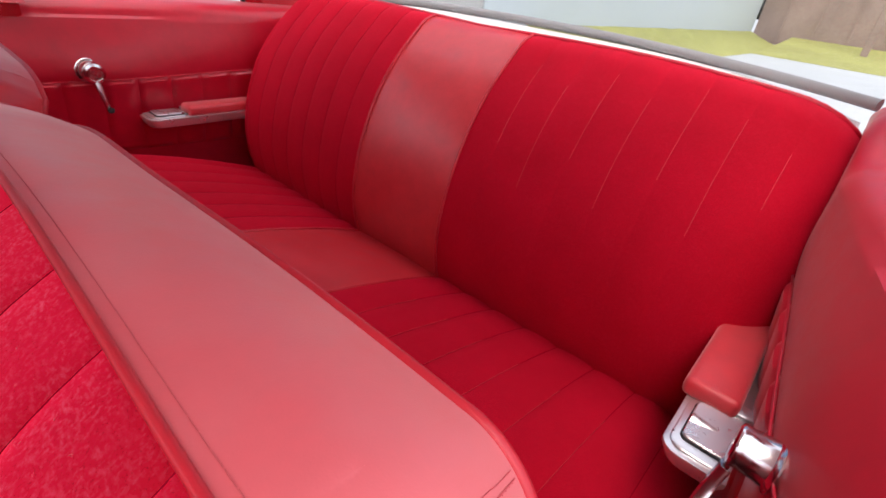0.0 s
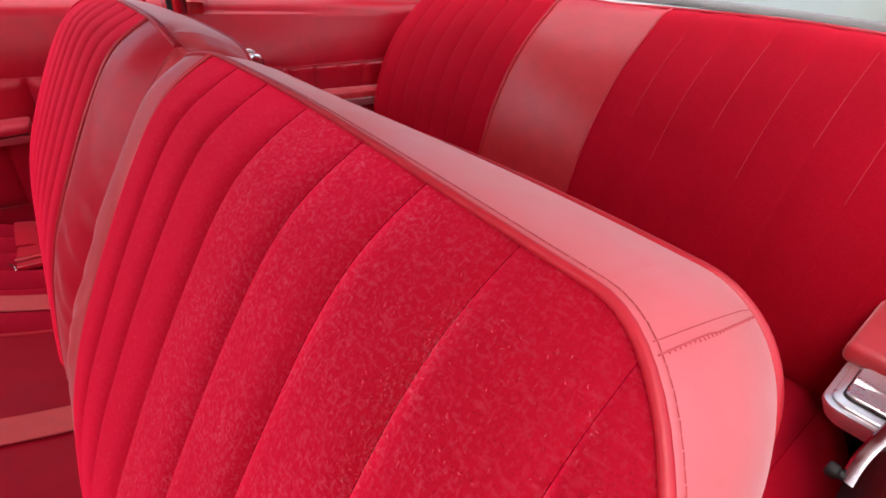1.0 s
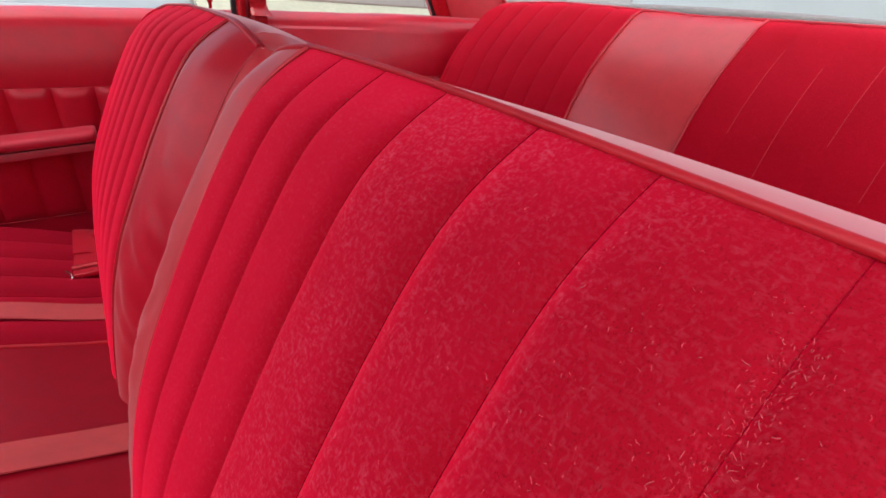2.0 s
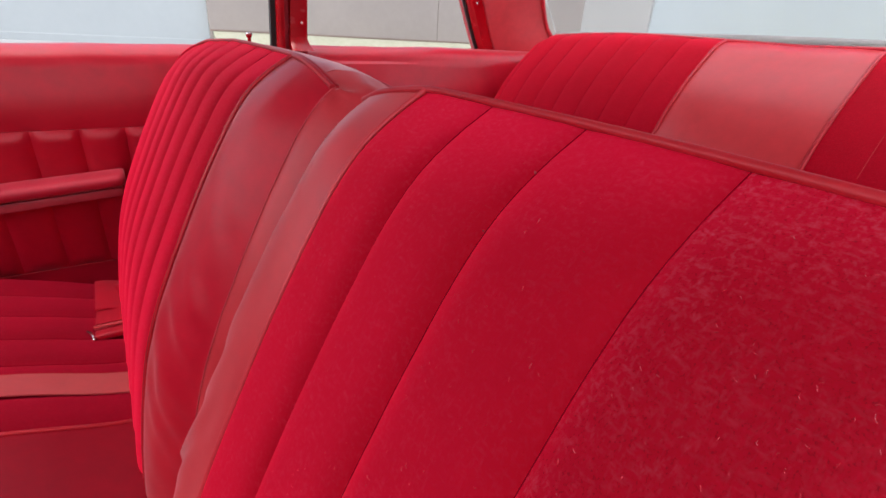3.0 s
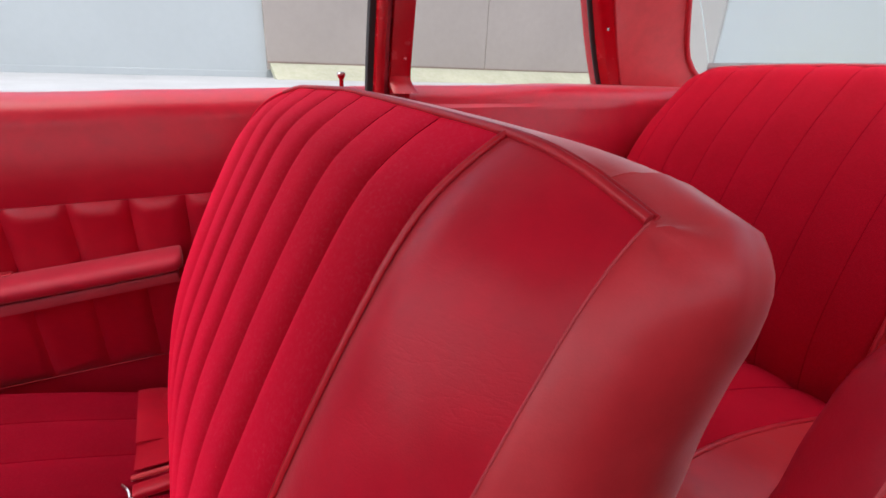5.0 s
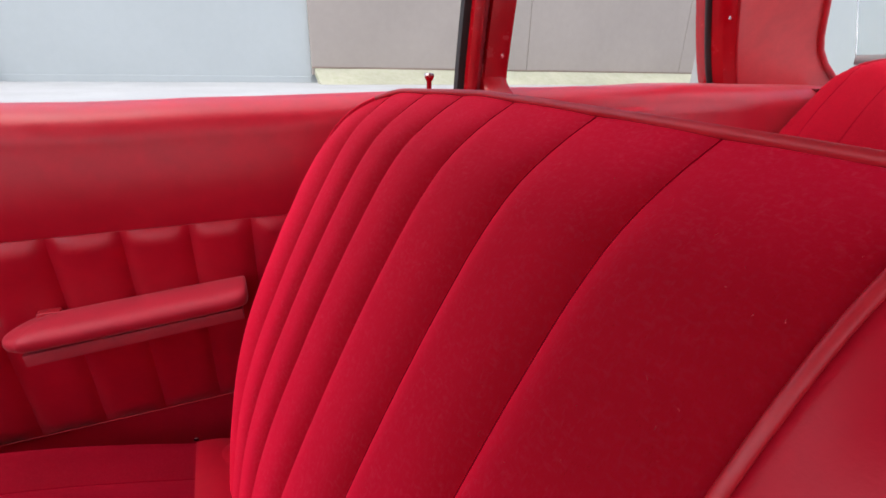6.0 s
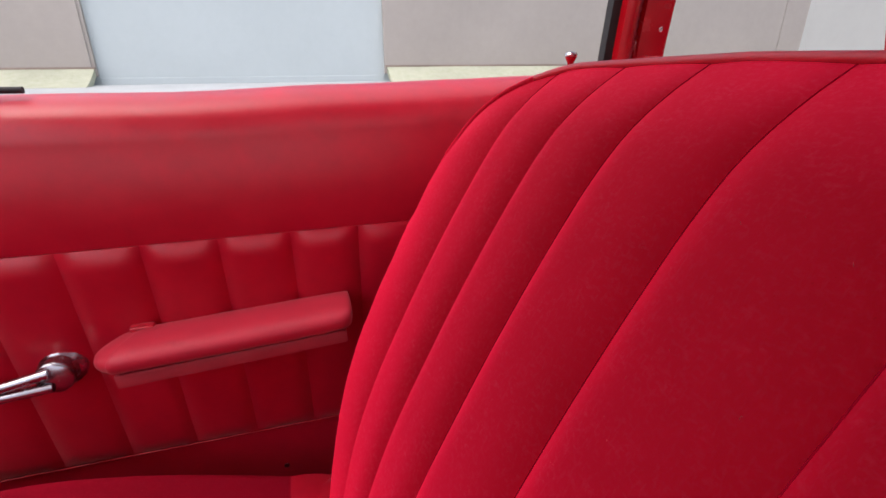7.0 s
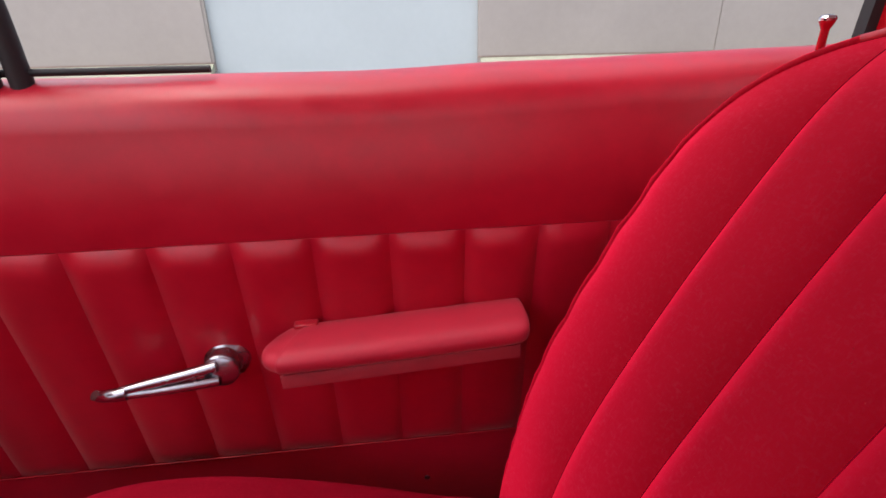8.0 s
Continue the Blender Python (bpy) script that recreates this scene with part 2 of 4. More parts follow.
def tube(path, r, n=12):
    """A round cord along a path of points."""
    path = np.asarray(path, float)
    tang = np.gradient(path, axis=0)
    tang /= np.linalg.norm(tang, axis=1)[:, None] + 1e-9
    up = np.array([0.31, 0.17, 0.93])
    verts, faces = [], []
    rad = np.broadcast_to(r, (len(path),))
    for p, t, q in zip(path, tang, rad):
        side = np.cross(t, up)
        side /= np.linalg.norm(side) + 1e-9
        top = np.cross(side, t)
        up = top
        for k in range(n):
            a = 2 * math.pi * k / n
            verts.append(p + q * (math.cos(a) * side + math.sin(a) * top))
    for i in range(len(path) - 1):
        for k in range(n):
            a, b = i * n + k, i * n + (k + 1) % n
            faces.append((a, b, b + n, a + n))
    faces.append(tuple(range(n))[::-1])
    faces.append(tuple((len(path) - 1) * n + k for k in range(n)))
    return solid(verts, faces)


def lathe(profile, m=None, n=28):
    """A turned body: (radius, height) pairs about z, then moved by m."""
    verts, faces = [], []
    for r, h in profile:
        for k in range(n):
            a = 2 * math.pi * k / n
            verts.append((r * math.cos(a), r * math.sin(a), h))
    for i in range(len(profile) - 1):
        for k in range(n):
            a, b = i * n + k, i * n + (k + 1) % n
            faces.append((a, b, b + n, a + n))
    faces.append(tuple(range(n))[::-1])
    faces.append(tuple((len(profile) - 1) * n + k for k in range(n)))
    me = solid(verts, faces, sharp=35)
    if m is not None:
        me.transform(m)
    return me


def box(lo, hi, bevel=0.0, seg=3, m=None):
    bm = bmesh.new()
    bmesh.ops.create_cube(bm, size=1)
    lo, hi = Vector(lo), Vector(hi)
    for v in bm.verts:
        v.co = Vector([(lo[k] + hi[k]) / 2 + v.co[k] * (hi[k] - lo[k]) for k in range(3)])
    if bevel:
        bmesh.ops.bevel(bm, geom=bm.edges[:], offset=bevel, segments=seg, profile=0.5, affect="EDGES")
    me = bpy.data.meshes.new("box")
    bm.to_mesh(me)
    bm.free()
    me.polygons.foreach_set("use_smooth", [True] * len(me.polygons))
    me.set_sharp_from_angle(angle=radians(35))
    if m is not None:
        me.transform(m)
    return me


def prism(outline, y0, y1, bevel=0.0):
    """A body with an outline in x and z, from y0 to y1."""
    bm = bmesh.new()
    a = [bm.verts.new((x, y0, z)) for x, z in outline]
    b = [bm.verts.new((x, y1, z)) for x, z in outline]
    n = len(a)
    bm.faces.new(a)
    bm.faces.new(b[::-1])
    for k in range(n):
        bm.faces.new((a[k], b[k], b[(k + 1) % n], a[(k + 1) % n]))
    bmesh.ops.recalc_face_normals(bm, faces=bm.faces)
    if bevel:
        bmesh.ops.bevel(bm, geom=bm.edges[:], offset=bevel, segments=3, profile=0.5, affect="EDGES")
    me = bpy.data.meshes.new("prism")
    bm.to_mesh(me)
    bm.free()
    me.polygons.foreach_set("use_smooth", [True] * len(me.polygons))
    me.set_sharp_from_angle(angle=radians(35))
    return me


def curve(points, samples):
    """Points of a smooth line through the given ones."""
    p = np.asarray(points, float)
    d = np.r_[0, np.cumsum(np.linalg.norm(np.diff(p, axis=0), axis=1))]
    m = np.gradient(p, d, axis=0)
    out = []
    for t in np.linspace(0, d[-1], samples):
        i = min(np.searchsorted(d, t, side="right") - 1, len(d) - 2)
        h = d[i + 1] - d[i]
        s = (t - d[i]) / h
        out.append((2 * s**3 - 3 * s**2 + 1) * p[i] + (s**3 - 2 * s**2 + s) * h * m[i]
                   + (-2 * s**3 + 3 * s**2) * p[i + 1] + (s**3 - s**2) * h * m[i + 1])
    return np.array(out)


# ---- outside: ground, lawn, walls ----
GROUND_Z = -0.32
g = np.array([[(x, y, GROUND_Z) for x in np.linspace(-300, 300, 31)] for y in np.linspace(-300, 300, 31)])
tagged(part("ground", slab(g, (0, 0, -0.2)), CONCRETE), "pale concrete yard under and around the car", "ground", kind="structure")


def bank(name, x0, x1, y0, y1, along, label, mat=None):
    """A lawn that rises gently towards a wall."""
    rows = []
    for a in np.linspace(0, 1, 13):
        row = []
        for b in np.linspace(0, 1, 25):
            x, y = (x0 + (x1 - x0) * b, y0 + (y1 - y0) * a) if along == "y" else (x0 + (x1 - x0) * a, y0 + (y1 - y0) * b)
            z = GROUND_Z + 0.01 + 0.54 * a**1.3 + 0.02 * noise.noise((x, y, 0))
            row.append((x, y, z))
        rows.append(row)
    tagged(part(name, slab(rows, (0, 0, -0.25)), mat or DRY_GRASS), label, "lawn", kind="structure")


bank("lawn_east", 3.45, 40, 18.9, 20.05, "y", "dry yellow-green lawn strip below the beige wall")
bank("lawn_west", -40, -6.48, 18.9, 20.05, "y", "dry yellow-green lawn strip below the beige wall")
bank("lawn_verge", 9.0, 29.4, 3.3, 4.98, "y", "green lawn strip along the foot of the white building", GRASS)
bank("lawn_south", 22, 30, -25, 3.3, "x", "green lawn strip at the far end of the yard", GRASS)


def board_wall(name, x0, x1, y, z0, z1, width, label):
    w = thing(name, label, "wall", kind="structure")
    part("backing", box((x0, y + 0.05, z0 - 0.3), (x1, y + 0.2, z1)), BEIGE, w)
    x = x0
    while x < x1 - 0.1:
        part("panel", box((x, y, z0), (min(x + width, x1) - 0.03, y + 0.06, z1), 0.01, 1), BEIGE, w)
        x += width
    part("base_rail", box((x0, y - 0.01, z0 - 0.05), (x1, y + 0.06, z0)), BROWN, w)
    return w


board_wall("wall_east", 3.36, 40, 20, 0.26, 5.2, 9.7, "beige boarded wall with wide flat panels")
board_wall("wall_west", -40, -6.44, 20, 0.25, 5.2, 33.5, "beige boarded wall with wide flat panels")
gd = thing("garage_front", "white rendered garage front with a plain door", "building", kind="structure")
part("wall", box((-7.5, 20.22, -0.4), (4.4, 20.5, 5.4)), WHITE_WALL, gd)
part("plinth", box((-6.42, 20.18, -0.4), (3.34, 20.22, -0.1), 0.01, 1), WHITE_WALL, gd)
wb = thing("white_building", "long white rendered building beside the yard", "building", kind="structure")
part("wall", box((7.5, 5.0, -0.5), (29.4, 6.4, 4.5), 0.02, 1), WHITE_WALL, wb)
part("end_wall", box((7.42, 4.99, -0.5), (7.5, 6.41, 4.5), 0.02, 1), WHITE_WALL_DIMMED, wb, "white end wall, darkened to offset the stronger light on it")
part("roof", box((7.2, 4.7, 4.5), (29.7, 6.7, 4.75), 0.03, 1), BROWN, wb)
bw = thing("brown_shed", "brown boarded shed wall at the end of the yard", "shed", kind="structure")
part("wall", box((30, -12, -0.2), (30.3, 5, 3.2)), BROWN, bw)
for y in np.arange(-11.5, 5, 1.4):
    part("batten", box((29.94, y, -0.1), (30.0, y + 0.09, 3.2)), BROWN, bw)
post = thing("timber_post", "dark brown timber post standing on the lawn", "post")
part("shaft", box((27.0, 0.12, -0.25), (27.25, 0.38, 3.0), 0.02, 1), BROWN, post)
part("cap", box((26.94, 0.06, 3.0), (27.31, 0.44, 3.08), 0.02, 1), BROWN, post)

# ---- car shell ----
fl = thing("floor", "dark red carpeted car floor with a raised tunnel", "floor", kind="structure")
rows = []
for x in np.linspace(-1.25, 1.0, 46):
    rows.append([(x, y, 0.02 + 0.10 * math.exp(-((y / 0.16) ** 4))) for y in np.linspace(-0.86, 0.86, 61)])
part("carpet", slab(rows, (0, 0, -0.06)), CARPET, fl)
for s in (1, -1):
    part("sill_plate", box((-0.75, s * 0.86 - 0.05, -0.02), (0.30, s * 0.86 + 0.05, 0.06), 0.008), SATIN, fl)

ce = []
for x in np.linspace(-0.69, 0.63, 25):
    ce.append([(x, y, 1.20 - 0.05 * (y / 0.6) ** 2 - (0.10 if x > 0.15 else 0.06) * ((x - 0.15) / 0.8) ** 2) for y in np.linspace(-0.62, 0.62, 25)])
tagged(part("ceiling", slab(ce, (0, 0, 0.03)), HEADLINER), "pale cloth headliner under the steel roof", "ceiling", kind="structure")

# unseen dash, firewall and kick panels, added to hold front light off the footwell
bk = thing("bulkhead", "unseen plain red dashboard and bulkhead, added to block light ahead of the seats", "dashboard", kind="structure")
part("firewall", box((-1.28, -0.84, -0.05), (-1.2, 0.84, 0.70), 0.01), PAINT, bk)
for s in (1, -1):
    part("kick_panel", box((-1.24, min(s * 0.79, s * 0.85), 0.0), (-0.99, max(s * 0.79, s * 0.85), 0.72), 0.01), CARPET, bk)
dp = curve([(-1.22, 0.70), (-1.0, 0.76), (-0.90, 0.745), (-0.86, 0.68), (-0.88, 0.56), (-0.95, 0.42)], 24)
part("dash_pad", slab([[(x, y, z) for x, z in dp] for y in np.linspace(-0.80, 0.80, 12)], (-0.06, 0, -0.02)), VINYL_PANEL, bk)


def bent(a, b, c, w, d, n=14):
    """A flat-sided pillar that follows a bent line, w wide along x and d deep."""
    p = curve([a, b, c], n)
    front = [[(x - w / 2, y, z), (x - w / 4, y - math.copysign(0.006, y), z), (x + w / 4, y - math.copysign(0.006, y), z), (x + w / 2, y, z)] for x, y, z in p]
    return slab(front, (0, math.copysign(d, a[1]), 0))


for s, nm in ((1, "right"), (-1, "left")):
    tagged(part("windscreen_pillar", bent((-1.05, s * 0.78, 0.68), (-0.86, s * 0.72, 0.96), (-0.69, s * 0.62, 1.12), 0.06, 0.04), PAINT),
           "red painted windscreen pillar", "pillar", kind="structure")
    # rear roof pillar: vinyl-covered panel with a painted front edge
    cp = thing("roof_pillar", "wide rear roof pillar covered in faded red vinyl", "pillar", kind="structure")
    rows = []
    for v in np.linspace(0, 1, 18):
        z = 0.736 + 0.426 * v
        y = s * (0.802 - 0.13 * v**1.4)
        xa, xb = 0.843 - 0.26 * v, 1.030 - 0.28 * v + 0.05 * max(0.0, 1 - v / 0.2) ** 2
        rows.append([(xa + (xb - xa) * u, y - s * (0.045 * u**1.6 + 0.030 * max(0.0, 1 - v / 0.22) ** 1.5 * u**0.7), z) for u in np.linspace(0, 1, 12)])
    rows = np.array(rows)
    part("trim_panel", slab(rows, (0.01, s * 0.03, 0)), VINYL_PALE, cp)
    edge = rows[:, 0]
    front = [[p + np.array((dx, s * dy, 0)) for dx, dy in ((-0.044, 0.028), (-0.038, 0.012), (-0.032, 0.004), (-0.010, 0.0), (-0.002, -0.002))] for p in edge]
    part("window_frame", slab(front, (0.004, s * 0.03, 0)), PAINT, cp, "glossy red painted window frame")
    part("weatherstrip", tube([p + np.array((-0.044, s * 0.027, 0)) for p in edge], 0.006), BLACK, cp)
    part("piping", tube([p + np.array((0.002, -s * 0.004, 0)) for p in rows[:, -1]], 0.0055), PIPING, cp)
    part("piping", tube([p + np.array((0.0, -s * 0.003, 0)) for p in edge], 0.0025, 12), PIPING, cp)
    for v in (5, 11):
        p = edge[v] + np.array((-0.022, -s * 0.001, 0))
        part("screw", lathe([(0.0035, 0), (0.0035, 0.001), (0.002, 0.002)], Matrix.Translation(p) @ pose(0, 0, 0, s * 90), 10), CHROME, cp)

# door post between the side windows
bp = thing("door_post", "glossy red painted steel door post with a chrome screw", "pillar", kind="structure")


def post_strip(x0, x1, y, z0=0.70, z1=1.14, dep=0.03, lean=0.10, bulge=0.0):
    rows = []
    for v in np.linspace(0, 1, 14):
        z = z0 + (z1 - z0) * v
        yy = y - lean * max(0, (z - 0.74)) ** 1.25 * 1.6
        rows.append([(x + 0.02 * (z - 0.74), yy - bulge * (1 - (2 * u - 1) ** 2), z) for u, x in ((u, x0 + (x1 - x0) * u) for u in np.linspace(0, 1, 6))])
    return slab(rows, (0, dep, 0))


part("main_face", post_strip(0.222, 0.260, 0.760, bulge=0.003), PAINT, bp)
part("front_lip", post_strip(0.192, 0.208, 0.755, bulge=0.004), PAINT, bp)
part("channel", post_strip(0.206, 0.224, 0.772), PAINT, bp)
part("seal", post_strip(0.181, 0.192, 0.766, dep=0.012), BLACK, bp, "black rubber window seal")
fp = []
for v in np.linspace(0, 1, 150):
    z = 0.71 + 0.43 * v
    fp.append((0.2145 + 0.02 * (z - 0.74), 0.770 - 0.16 * max(0, z - 0.74) ** 1.25, z))
part("felt", tube(fp, 0.0068 + 0.0007 * np.cos(np.arange(150) * math.pi * 0.66), 12), RIBBED, bp, "ribbed red cloth draught strip")
ft = []
for v in np.linspace(0, 1, 10):
    z, y = 0.772 - 0.044 * v, 0.759 - 0.024 * v**2.2
    ft.append([(0.221 - 0.002 * v + (0.040 + 0.010 * v**3) * u, y + 0.006 * (2 * u - 1) ** 4, z) for u in np.linspace(0, 1, 10)])
part("foot_gusset", slab(ft, (0, 0.014, 0)), PAINT, bp)
part("screw", lathe([(0.0045, 0), (0.0045, 0.001), (0.0025, 0.0025)], pose(0.247, 0.756, 0.785, 90), 12), CHROME, bp)

# passenger vent window divider
vf = thing("vent_window_frame", "dark vent window frame with a brown divider bar", "window frame", kind="structure")
part("divider", tube(curve([(-0.575, 0.79, 0.71), (-0.575, 0.785, 0.78), (-0.600, 0.74, 1.05)], 12), 0.009), BLACK, vf)
part("divider_bar", tube(curve([(-0.600, 0.785, 0.715), (-0.600, 0.780, 0.78), (-0.625, 0.735, 1.05)], 12), 0.011), DARK_TRIM, vf, "dark brown divider bar")
part("lower_rail", tube([(-0.9, 0.79, 0.7255), (-0.575, 0.79, 0.7265), (-0.42, 0.79, 0.7262)], 0.0032), BLACK, vf)

# rear window, shelf and deck
rw = thing("window_rear", "wide curved rear window in a grey rubber gasket", "window", kind="structure")


def rear_line(y, dx=0.0, dz=0.0):
    return (1.02 - 0.10 * (abs(y) / 0.66) ** 3 + dx, y, 0.814 - 0.020 * (y / 0.66) ** 2 + dz)


ys = np.linspace(-0.645, 0.645, 40)
part("gasket", tube([rear_line(y) for y in ys], 0.009, 12), GASKET, rw)
part("chrome_trim", tube([rear_line(y, 0.016, -0.004) for y in ys], 0.006), CHROME, rw)
gl_rows = [[(rear_line(y)[0] - 0.37 * v + 0.02 * math.sin(math.pi * v), y * (1 - 0.10 * v), 0.797 + 0.35 * v) for y in ys] for v in np.linspace(0, 1, 8)]
pane = part("pane", slab(gl_rows, (0.004, 0, 0.002)), GLASS, rw)
pane.visible_shadow = False
sh = [[(0.846 + (rear_line(y)[0] - 0.846) * v, y, 0.789 + 0.014 * v - 0.042 * (abs(y) / 0.66) ** 4) for y in ys * 0.985] for v in np.linspace(0, 1, 8)]
tagged(part("parcel_shelf", slab(sh, (0, 0, -0.02)), SHELF), "pale board parcel shelf behind the rear seat", "shelf", kind="structure")
tagged(part("rear_bulkhead", box((0.90, -0.72, 0.0), (0.93, 0.72, 0.742)), CARPET), "dark board behind the rear seat", "partition", kind="structure")


# ---- door and quarter trim ----
def pleat_row(parent, bounds, top, bottom, yfun, s, puff, mat, seam=0.5):
    """Upright stuffed channels on a side panel; yfun gives the panel's depth at (x, z)."""
    for a, b in zip(bounds, bounds[1:]):
        rows = []
        for v in np.linspace(0, 1, 26):
            row = []
            for u in np.linspace(0, 1, 13):
                x = a + (b - a) * u
                z = bottom + ((top(x) if callable(top) else top) - bottom) * v
                k = (1 - abs(2 * u - 1) ** 3.5) * min(1, (1 - v) * 22) ** 0.5 * min(1, v * 20) ** 0.5
                row.append((x, s * (yfun(x, z) - puff * k), z))
            rows.append(row)
        part("pleat", slab(rows, (0, s * 0.012, 0)), mat, parent)


def panel_sheet(x0, x1, zs, yfun, s, nx=40, thick=0.02, zoff=None):
    rows = [[(x, s * yfun(x, z), z + (zoff(x) if zoff else 0)) for x in np.linspace(x0, x1, nx)] for z in zs]
    return slab(rows, (0, s * thick, 0))


def belt(x, rise=0.0):
    k = max(0, min(1, (x - 0.76) / 0.10))
    return 0.721 + 0.025 * max(0, min(1, (x + 0.3) / 0.9)) + rise * k * k * (3 - 2 * k)


def roll_top(x0, x1, yfun, s, z0, nx=48, rise=0.0):
    """The smooth upper panel, rolled over at the window sill."""
    rows = []
    for v in np.linspace(0, 1, 16):
        row = []
        for x in np.linspace(x0, x1, nx):
            low = z0(x) if callable(z0) else z0
            z = low + (belt(x, rise) - 0.036 - low) * v
            row.append((x, s * (yfun(x, z) - 0.006 * math.sin(math.pi * v) * (1 - v) ** 0.5), z))
        rows.append(row)
    for a in np.linspace(0.1, 1.0, 10):
        t = a * math.pi / 2
        rows.append([(x, s * (yfun(x, belt(x, rise)) + 0.046 * (1 - math.cos(t))), belt(x, rise) - 0.036 + 0.036 * math.sin(t) + 0.0015 * noise.noise((x * 9, 3, 1))) for x in np.linspace(x0, x1, nx)])
    rows.append([(x, s * (yfun(x, belt(x, rise)) + 0.072 + 0.10 * min(1, max(0, (x - 0.45) / 0.25))), belt(x, rise) - 0.002) for x in np.linspace(x0, x1, nx)])
    return slab(rows, (0, s * 0.012, -0.004))


def door_y(x, z):
    if z > 0.574:
        return 0.757 + 0.006 * min(1, (z - 0.574) / 0.15)
    return 0.757 + 0.034 * (0.574 - z) / 0.29


door = thing("door_1", "closed passenger door trimmed in pleated red vinyl", "car door", kind="structure")
X0, X1 = -1.0, 0.172
bounds = [-0.574 + 0.075 * k for k in range(-5, 11)]
bounds = bounds[:-1] + [X1]
part("upper_panel", roll_top(X0, X1, door_y, 1, 0.5745), VINYL_PANEL, door)
pleat_row(door, bounds, 0.574, 0.281, door_y, 1, 0.008, VINYL_PANEL)
part("lower_panel", panel_sheet(X0, X1, np.linspace(0.06, 0.279, 8), lambda x, z: 0.794 + 0.01 * (0.28 - z), 1), VINYL_PANEL, door)
part("backing", box((X0, 0.80, 0.05), (X1, 0.86, 0.715)), PAINT, door)
part("welt", tube([(x, 0.790, 0.2800) for x in np.linspace(X0, X1, 30)], 0.0011, 12), PIPING, door)
# armrest: padded bar with a chamfered nose on a base strip
prof = [(0.770, 0.488), (0.724, 0.489), (0.703, 0.485), (0.697, 0.476), (0.702, 0.463), (0.720, 0.458), (0.770, 0.458)]
rows = []
for x, sc in ((-0.404, 0.45), (-0.402, 0.72), (-0.396, 0.88), (-0.380, 0.97), (-0.366, 1.0), (-0.27, 1.01), (-0.165, 1.0), (-0.150, 0.98), (-0.143, 0.90), (-0.140, 0.72)):
    c = (0.770, 0.474)
    rows.append([(x + (0.030 * (0.77 - y) / 0.078 * -1 if x < -0.3 else 0) + (0.026 if x < -0.37 else 0), c[0] + (y - c[0]) * sc, c[1] + (z - c[1]) * sc + 0.06 * (x + 0.27)) for y, z in prof])
verts = [p for r in rows for p in r]
nP = len(prof)
faces = [(i * nP + j, i * nP + (j + 1) % nP, (i + 1) * nP + (j + 1) % nP, (i + 1) * nP + j) for i in range(len(rows) - 1) for j in range(nP)]
faces += [tuple(range(nP)), tuple((len(rows) - 1) * nP + j for j in range(nP))]
arm = part("armrest", solid(verts, faces, sharp=75), VINYL_DULL, door, "padded red vinyl armrest")
sub = arm.modifiers.new("round", "SUBSURF")
sub.levels = sub.render_levels = 2
part("base_strip", box((-0.119, 0.712, -0.010), (0.119, 0.775, 0.006), 0.002, 2, pose(-0.268, 0, 0.452, 0, -3.4, 0)), FADED_STRIP, arm, "faded pink plastic base strip")
part("scuff_tab", box((-0.376, 0.750, 0.478), (-0.352, 0.762, 0.4835), 0.0018), VINYL_PANEL, arm)
# door lever
hub = part("door_handle", lathe([(0.024, 0), (0.023, 0.005), (0.018, 0.009), (0.017, 0.020), (0.0185, 0.024), (0.0180, 0.0255), (0.0165, 0.0268), (0.002, 0.0300)], pose(-0.453, 0.770, 0.440, 90)), AGED, door, "chrome door lever")
for top, side in ((0.0065, 1), (-0.0065, -1)):
    pr = curve([(-0.455, 0.742, 0.440 + 1.3 * top), (-0.485, 0.737, 0.438 + top), (-0.520, 0.732, 0.436 + 0.7 * top), (-0.545, 0.729, 0.435 + 0.3 * top)], 16)
    part("prong", tube(pr, np.linspace(0.0060, 0.0046, 16), 12), AGED, hub)
part("tip", tube(curve([(-0.538, 0.7295, 0.435), (-0.549, 0.727, 0.435), (-0.557, 0.723, 0.438), (-0.560, 0.719, 0.443)], 10), np.linspace(0.0076, 0.0050, 10), 12), AGED, hub)
for sx in (-0.62, -0.245, 0.10):
    part("screw", lathe([(0.004, 0), (0.0042, 0.001), (0.003, 0.0024), (0.001, 0.003)], pose(sx, 0.796, 0.205, 90), 12), AGED, door)
lk = part("lock_knob", lathe([(0.0036, 0.0), (0.0036, 0.026), (0.0052, 0.029), (0.0066, 0.032), (0.0066, 0.0345), (0.004, 0.0355)], pose(0.133, 0.758, 0.722), 14), PAINT, door, "red lock pin with a chrome cap")
part("cap", lathe([(0.0068, 0.0), (0.0072, 0.002), (0.006, 0.0042), (0.002, 0.005)], pose(0.133, 0.758, 0.755), 14), CHROME, lk)
part("window_channel", box((X0, 0.800, 0.712), (X1, 0.812, 0.7180)), BLACK, door)


# driver door, out of view: added closed so less light reaches the footwell
dd = thing("door_unseen", "unseen driver door in pleated red vinyl, added closed to limit light", "car door", kind="structure")
part("upper_panel", roll_top(X0, X1, door_y, -1, 0.5745), VINYL_PANEL, dd)
pleat_row(dd, bounds, 0.574, 0.281, door_y, -1, 0.008, VINYL_PANEL)
part("lower_panel", panel_sheet(X0, X1, np.linspace(0.06, 0.279, 8), lambda x, z: 0.794 + 0.01 * (0.28 - z), -1), VINYL_PANEL, dd)
part("backing", box((X0, -0.86, 0.05), (X1, -0.80, 0.715)), PAINT, dd)



